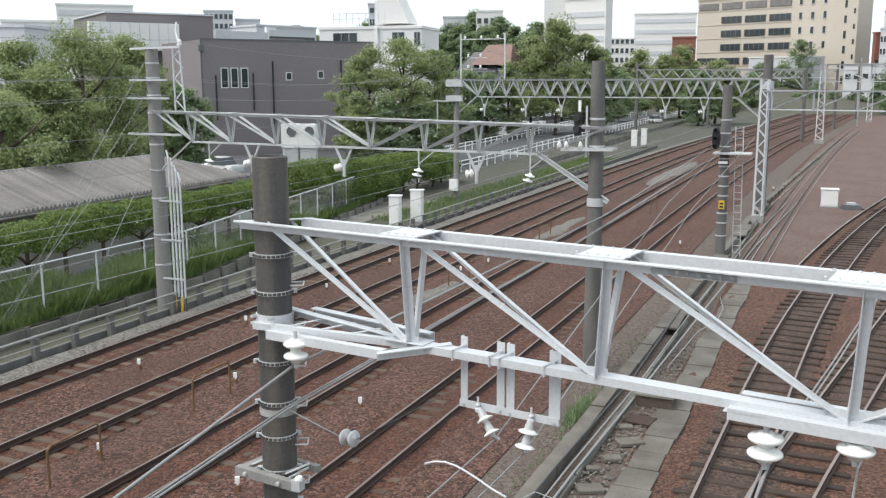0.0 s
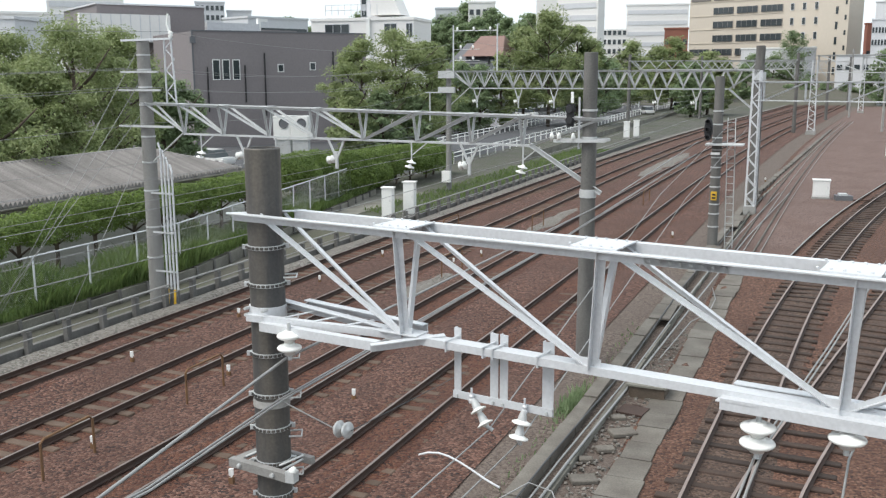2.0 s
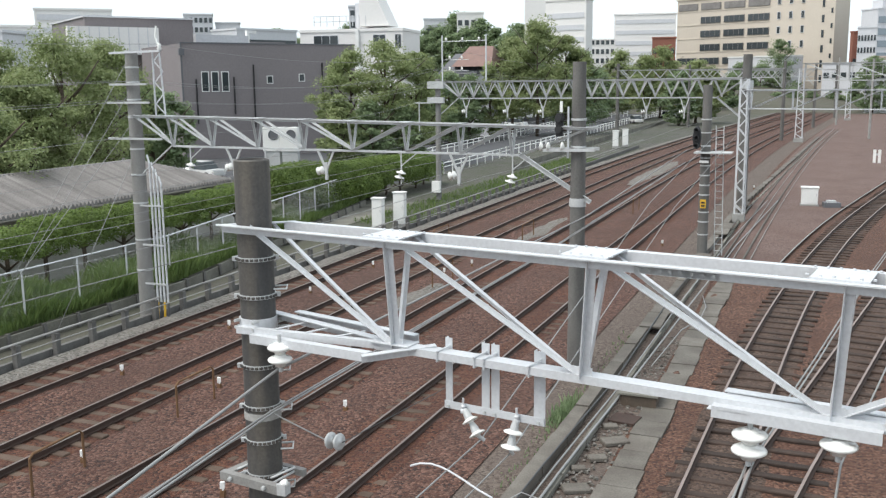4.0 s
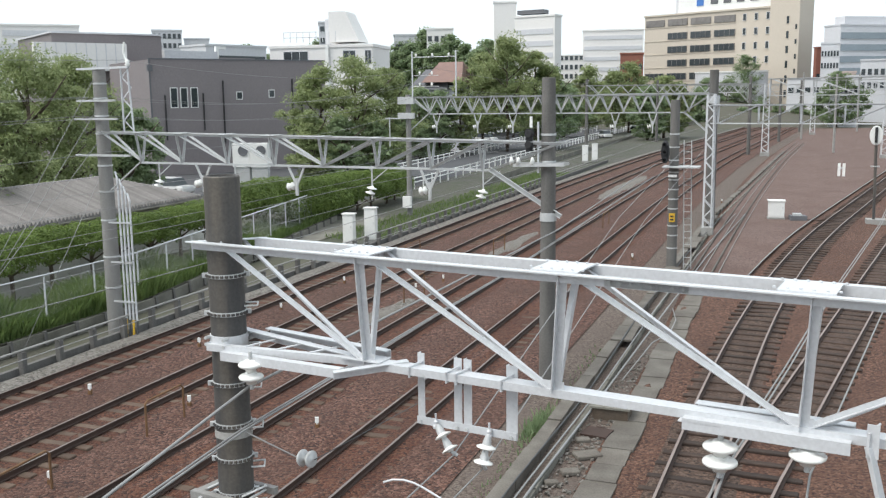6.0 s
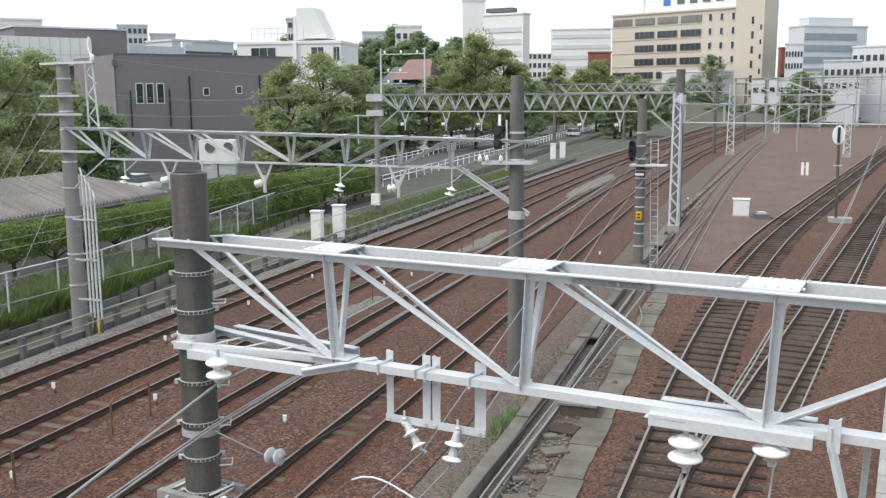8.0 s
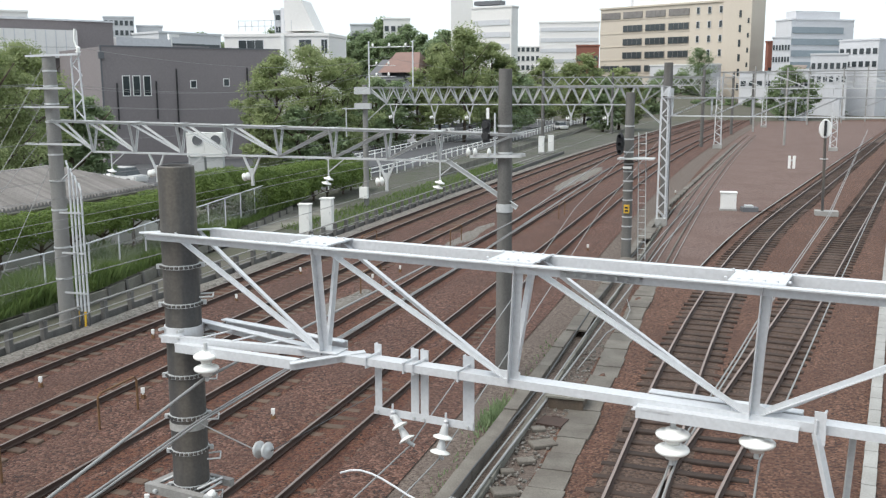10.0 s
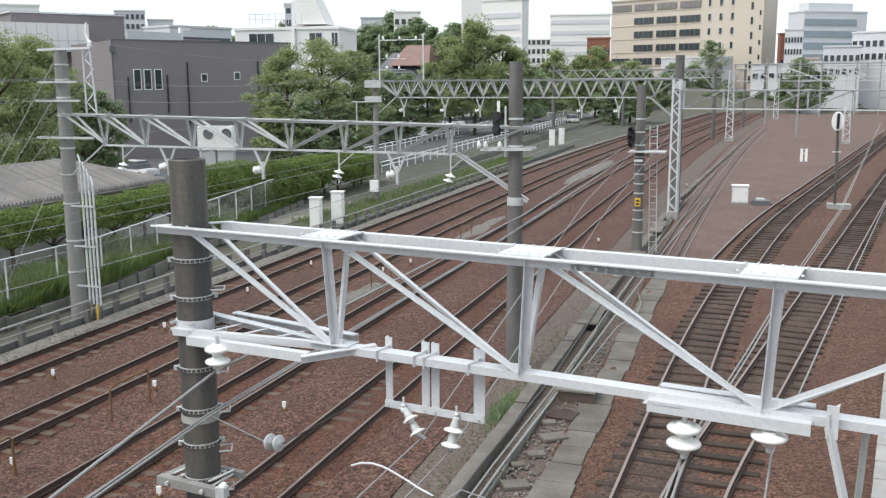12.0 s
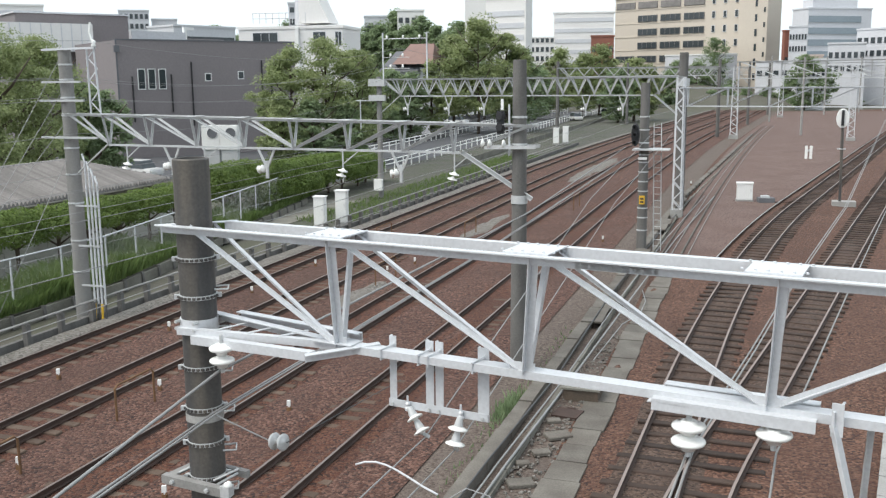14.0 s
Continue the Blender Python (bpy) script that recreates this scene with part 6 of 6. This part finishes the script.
grove([((-16.46, 334.60, 14.93), 21.5, 8.0), ((-26.94, 318.86, 12.07), 13.5, 7), ((-21.71, 329.29, 12.17), 13, 6.5), ((-25.75, 178.15, 9.32), 9.8, 5.0), ((8.86, 239.84, 12.95), 13.0, 6.0), ((11.51, 249.73, 13.12), 12.5, 6.0)], M_LEAF_DARK, "dark green tree in front of the beige office", 9000, 0.3, 0.12)
grove([((-95 - 9 * k, 262 + 3 * (k % 3), 0), 27 + 2.5 * math.sin(k * 1.7) - 0.35 * k, 8.5) for k in range(-1, 9)], M_LEAF_DARK, "dark tree of the wooded hill", 9000, 0.42, 0.3)
grove([((-62 + 6.5 * k, 236 + 9 * (k % 4), 0), 9.5 + 1.5 * math.sin(k * 2.1), 5.5) for k in range(0, 7)], M_LEAF_DARK, "low tree beside the far tracks", 5000, 0.35, 0.05)
rnd = random.Random(5)
grove([((-150 + 8.0 * k + rnd.uniform(-2, 2), 178 + rnd.uniform(-14, 14), 0), rnd.uniform(9, 13), 5.5) for k in range(14)], M_LEAF_DARK, "dark green tree among the houses", 7000, 0.28, 0.1)

# ---- road with guard rails and parked cars ----
strip("road", lambda y: -46.5 - 0.02 * (y - 70), lambda y: -33.2 - 0.03 * (y - 90), [60 + 10 * k for k in range(26)], -0.36, M_ASPHALT, "grey asphalt road beside the railway", "road")
strip("parking_lot", lambda y: -76, lambda y: -46.6 - 0.02 * (y - 70), [70 + 10 * k for k in range(16)], -0.38, M_ASPHALT, "worn asphalt parking lot", "parking lot")


def guard_rail(xy, label):
    """White posts with two round rails along a line of plan points."""
    g = thing("guard_rail", (*xy[0], -0.36), label, "guard rail", "guard rails")
    for a, b in zip(xy, xy[1:]):
        a, b = Vector((*a, 0)), Vector((*b, 0))
        n = max(1, round((b - a).length / 2.6))
        for k in range(n):
            p = a.lerp(b, k / n)
            part("post", tube(B(), [p + Vector((0, 0, -0.36)), p + Vector((0, 0, 0.75))], 0.07, 6), M_WHITE, g)
        for z in (0.3, 0.68):
            part("rail", tube(B(), [a + Vector((0, 0, z)), b + Vector((0, 0, z))], 0.055, 6), M_WHITE, g)
    return g


guard_rail([(-32.3, 70), (-33.0, 90), (-34.1, 112), (-34.8, 140), (-36.1, 175), (-37.5, 228), (-38, 262)], "white pipe guard rail between road and railway")
guard_rail([(-41.0, 86), (-42.4, 112), (-44.8, 144), (-47.0, 168), (-52, 215), (-60, 250)], "white pipe guard rail along the far roadside")
guard_rail([(-47.5, 200), (-44.0, 222), (-48.5, 246), (-58, 262)], "white curved guard rail at the road bend")
fl = thing("boundary_fence", (-28.5, 62, -0.3), "low grey boundary fence between road and tracks", "fence", "", "structure")
for k in range(44):
    y0 = 64 + 4 * k
    x0, x1 = -27.4 - 0.05 * (y0 - 64) + bend(y0) * 0.7, -27.4 - 0.05 * (y0 - 60) + bend(y0 + 4) * 0.7
    part("panel", sweep(B(), (x0, y0 + 20, -0.1), (x1, y0 + 23.96, -0.1), rect(0.08, 0.7)), M_CONC_WALL, fl)


def car(loc, turn, paint, label):
    """Body with a raised cabin, windows, wheels and lamps."""
    ob = thing("parked_car", loc, label, "car", "parked cars")
    m = Matrix.Translation(loc) @ Matrix.Rotation(radians(turn), 4, "Z")

    def put_c(n, bm, mt, parent=None):
        bmesh.ops.transform(bm, matrix=m, verts=bm.verts)
        return part(n, bm, mt, parent or ob, smooth=False)
    bm = box(B(), (-0.85, -2.1, 0.25), (0.85, 2.1, 0.85))
    bmesh.ops.bevel(bm, geom=list(bm.edges), offset=0.12, segments=2, affect="EDGES")
    put_c("body", bm, paint)
    bm = box(B(), (-0.78, -1.2, 0.83), (0.78, 1.6, 1.5))
    for v in bm.verts:
        if v.co.z > 1:
            v.co.x *= 0.82
            v.co.y = v.co.y * 0.72 + 0.1
    put_c("cabin", bm, M_GLASS)
    put_c("roof", box(B(), (-0.6, -0.72, 1.49), (0.6, 1.2, 1.54)), paint)
    for x in (-0.8, 0.8):
        for y in (-1.3, 1.3):
            w = put_c("wheel", lathe(B(), (x - 0.1, y, 0.32), (1, 0, 0), [(0.2, 0), (0.32, 0.02), (0.32, 0.18), (0.2, 0.2)], 14), M_BLACK)
    for x in (-0.6, 0.6):
        put_c("headlight", box(B(), (x - 0.17, -2.12, 0.58), (x + 0.17, -2.09, 0.72)), M_PORCELAIN)


for k, (p, mt, lb) in enumerate((((-35.28, 186.70, 2.91), M_CAR_WHITE, "small white car on the road"), ((-32.83, 212.48, 3.51), M_CAR_WHITE, "white car parked beyond the railway beam"), ((-32.70, 232.71, 3.78), M_CAR_DARK, "dark car parked beside the road"), ((-30.14, 238.10, 4.11), M_CAR_WHITE, "white car parked in a lot"), ((-52.40, 70.69, 3.12), M_CAR_WHITE, "white van partly hidden behind the beam"), ((-44.64, 89.48, 2.61), M_CAR_DARK, "dark car parked under the trees"), ((-57.47, 165.30, -0.40), M_CAR_DARK, "dark car parked beside the trees"), ((-54.45, 169.47, -0.52), M_CAR_WHITE, "white car parked beside the trees"))):
    car((p[0], p[1], -0.36), 30 + 50 * (k % 3), mt, lb)
bd = thing("sign_row_frame", ((-61.35, 172.41, 1.37)[0], (-61.35, 172.41, 1.37)[1], -0.36), "row of small white boards on a dark rail", "sign")
a, b = Vector((-61.35, 172.41, 1.37)), Vector((-53.90, 182.19, 2.05))
for k in range(7):
    p = a.lerp(b, k / 6)
    brd = part("board", box(B(), p + Vector((-0.6, -0.04, -1.0)), p + Vector((0.6, 0.04, 1.0)), 20), M_WHITE, bd)
    part("bar", box(B(), p + Vector((-0.28, -0.1, -0.6)), p + Vector((0.28, -0.06, 0.6)), 20), M_FACADE_GREY, brd)
    part("post", tube(B(), [(p.x, p.y + 0.1, -0.4), (p.x, p.y + 0.1, p.z)], 0.06, 6), M_ROOFDARK, bd)
dw = thing("dark_hoarding", ((-73.49, 175.21, 0.55)[0], (-73.49, 175.21, 0.55)[1], -0.4), "dark wooden hoarding under the trees", "hoarding")
for k in range(12):
    p = Vector((-73.49, 175.21, 0.55)).lerp(Vector((-55.27, 197.41, 1.23)), k / 12)
    part("panel", box(B(), (p.x - 1.5, p.y + 2.2, -0.4), (p.x + 1.5, p.y + 2.3, 2.4), 20), M_ROOFDARK, dw)

# ---- farther masts, beams and wires ----
for (xa, ya), (xb, yb), zt, zb in (((-28, 134), (-5.9, 134.6), 9.4, 8.2), ((-23, 170), (-2.6, 171), 9.6, 8.3), ((-18, 215), (0.8, 216), 9.8, 8.4)):
    for x, y in ((xa, ya), (xb, yb)):
        pole("concrete_mast", (x, y), 0.25, 0.2, zt + 0.9, M_CONC_DARK, "dark concrete mast far along the line", (), 10)
    L = math.hypot(xb - xa, yb - ya)
    n = int(L / 2.2)
    truss("lattice_beam", (xa, ya), (xb, yb), zt, zb, [0.6 + (L - 1.2) * k / n for k in range(n + 1)], 0.6, "grey zigzag lattice beam far along the line", None, 1.4, 1.4, 0.09, zig=True)
for (xa, ya), (xb, yb), zt, zb in (((-3.7, 132), (44, 122), 9.9, 7.75), ((3.1, 200), (66, 189), 10.4, 8.6), ((14, 250), (90, 238), 10.2, 8.4)):
    L = math.hypot(xb - xa, yb - ya)
    n = int(L / 5)
    truss("lattice_beam", (xa, ya), (xb, yb), zt, zb, [0.4 + (L - 0.8) * k / n for k in range(n + 1)], 0.5, "thin pale lattice beam over the yard", M_ZINC_DULL, 0, 0, 0.1)
for x, y in ((10.5, 129), (24, 126), (16, 198), (31, 195), (46, 192), (22, 249), (38, 246), (54, 244), (70, 241)):
    lattice_mast((x, y), 9.4, 0.8, "pale grey laced steel mast in the yard", 0.6)
for x, y, h in ((1, 180, 11.5), (12, 215, 12), (20, 230, 12), (5, 140, 10.5), (26, 240, 12.5), (33, 235, 12), (40, 260, 12.5), (18, 280, 13), (30, 300, 13)):
    pole("concrete_mast", (x, y), 0.17, 0.14, h, M_CONC, "slim grey mast far along the line", (), 8)
hood = thing("wire_gantry", (-25, 61.6, 8.05), "two slim posts with a wire frame on the lattice beam", "wire frame")
for x in (-25.15, -21.93):
    part("post", tube(B(), [(x, 61.6, 8.0), (x, 61.6, 11.15)], 0.055, 8), M_ZINC, hood)
part("bar", tube(B(), [(-25.15, 61.6, 10.75), (-21.93, 61.6, 10.75)], 0.03, 6), M_ZINC, hood)
for k in range(3):
    part("disc", lathe(B(), (-24.85 + 1.2 * k, 61.6, 10.78), (0, 0, 1), [(0.04, 0), (0.1, 0.06), (0.05, 0.1), (0.09, 0.17), (0.04, 0.22)], 10), M_PORCELAIN, hood, smooth=True)
    for z in (9.55, 8.8):
        if k < 2:
            part("disc", lathe(B(), (-24.6 + 0.9 * k, 61.6, z), (0, 0, 1), [(0.04, 0), (0.1, 0.06), (0.05, 0.1), (0.09, 0.17), (0.04, 0.22)], 10), M_PORCELAIN, hood, smooth=True)
for z in (9.5, 8.75):
    part("bar", tube(B(), [(-25.15, 61.6, z), (-23.2, 61.6, z)], 0.02, 6), M_ZINC_DULL, hood)
yb_ = thing("yellow_post", (-30.7, 205, -0.4), "slim post with a yellow warning head beside the road", "post")
part("post", tube(B(), [(-30.7, 205, -0.4), (-30.7, 205, 2.6)], 0.1, 6), M_BLACK, yb_)
part("head", box(B(), (-31, 204.9, 1.6), (-30.4, 205.1, 3.2)), M_YELLOW, yb_)
# long pale canopy and low buildings that close the yard far off
# unclear far white form, built as a canopy roof over a dark band
can = thing("long_canopy", (8, 260, -0.4), "long white canopy-like roof with a dark band below, far down the line", "canopy")
for k in range(6):
    p, q = Vector((7.9, 260, 7.6)).lerp(Vector((22.3, 340, 10.6)), k / 6), Vector((7.9, 260, 7.6)).lerp(Vector((22.3, 340, 10.6)), (k + 1) / 6)
    part("roof", sweep(B(), p + Vector((0, 0, 0.7)), q + Vector((0, -0.1, 0.7)), [(-2.2, -0.25), (2.2, -0.25), (1.9, 0.35), (-1.9, 0.35)]), M_WHITE, can)
    part("dark_band", sweep(B(), p + Vector((0, 0, -0.6)), q + Vector((0, -0.1, -0.6)), rect(3.6, 2.0)), M_ROOFDARK, can)
    part("post", box(B(), (p.x - 0.3, p.y, -0.4), (p.x + 0.3, p.y + 0.6, p.z - 1.6)), M_CONC, can)
M_PINK = mat("faded_pink_render", (0.5, 0.4, 0.36), 0.85, 0, (0.42, 0.35, 0.32), 0.1, 3, 0.3, 0)
for a, b, z, wall, lb, fl, n in (((11.0, 296), (15.5, 297), 13.6, M_PINK, "faded pink low building beside the tracks", (8.0, 11.0), 2), ((-3, 312), (9, 309), 12.2, M_FACADE_GREY, "low pale workshop beside the tracks", (8.5,), 5), ((17, 304), (30, 300), 12.4, M_FACADE_GREY, "low grey workshop beside the tracks", (6.5, 9.5), 5), ((31, 290), (48, 284), 11.0, M_FACADE, "low white workshop beside the tracks", (6.0, 8.6), 6), ((48, 300), (70, 292), 14.0, M_FACADE_GREY, "grey workshop at the end of the yard", (6.0, 10.0), 6)):
    block("workshop", a, b, z, 10, wall, lb, fl, n)
grove([((-14 + 5.2 * k + rnd.uniform(-1.5, 1.5), 292 - 0.25 * k + rnd.uniform(-6, 6), 0), rnd.uniform(3.5, 7.0), 3.2) for k in range(18)], M_LEAF_DARK, "low dark bush at the end of the yard", 3500, 0.32, 0.04)
grove([((-74 - 5.2 * k, 250 + 3 * (k % 4), 0), 23.4 + 1.3 * math.sin(k * 2.3) - 0.08 * k, 6.5) for k in range(11)], M_LEAF_DARK, "dark rounded tree on the wooded hill", 7000, 0.42, 0.35)
grove([((-50.5, 126.0, 0), 9.8, 4.0), ((-46.0, 131.0, 0), 10.8, 3.8)], M_LEAF, "pale green tree before the tiled house", 8000, 0.22, 0.1)


# ---- sleepers, last ----
for tr, line, y0, me, top in TRACKS:
    y = y0 + 0.3
    org = ORG[tr.name]
    rnd = random.Random(int(y0 * 10 + line(20) * 100))
    sleeper_pitch = me is PC
    while y < 150:
        shared = not sleeper_pitch and y < 25
        if shared and line is bend_yard2:
            y += 0.74
            continue
        ob = new("sleeper", TURNOUT if shared else me)
        t = math.atan(line(y + 0.5) - line(y - 0.5))
        ob.parent = tr
        ob.location = Vector(((line(y) if not shared else (bend_yard(y) + bend_yard2(y)) / 2) + rnd.uniform(-0.03, 0.03), y, top + rnd.uniform(-0.012, 0.006))) - org
        ob.rotation_euler = (0, 0, -t + rnd.uniform(-0.012, 0.012))
        y += (0.6 if sleeper_pitch else 0.74) if y < 100 else 0.8
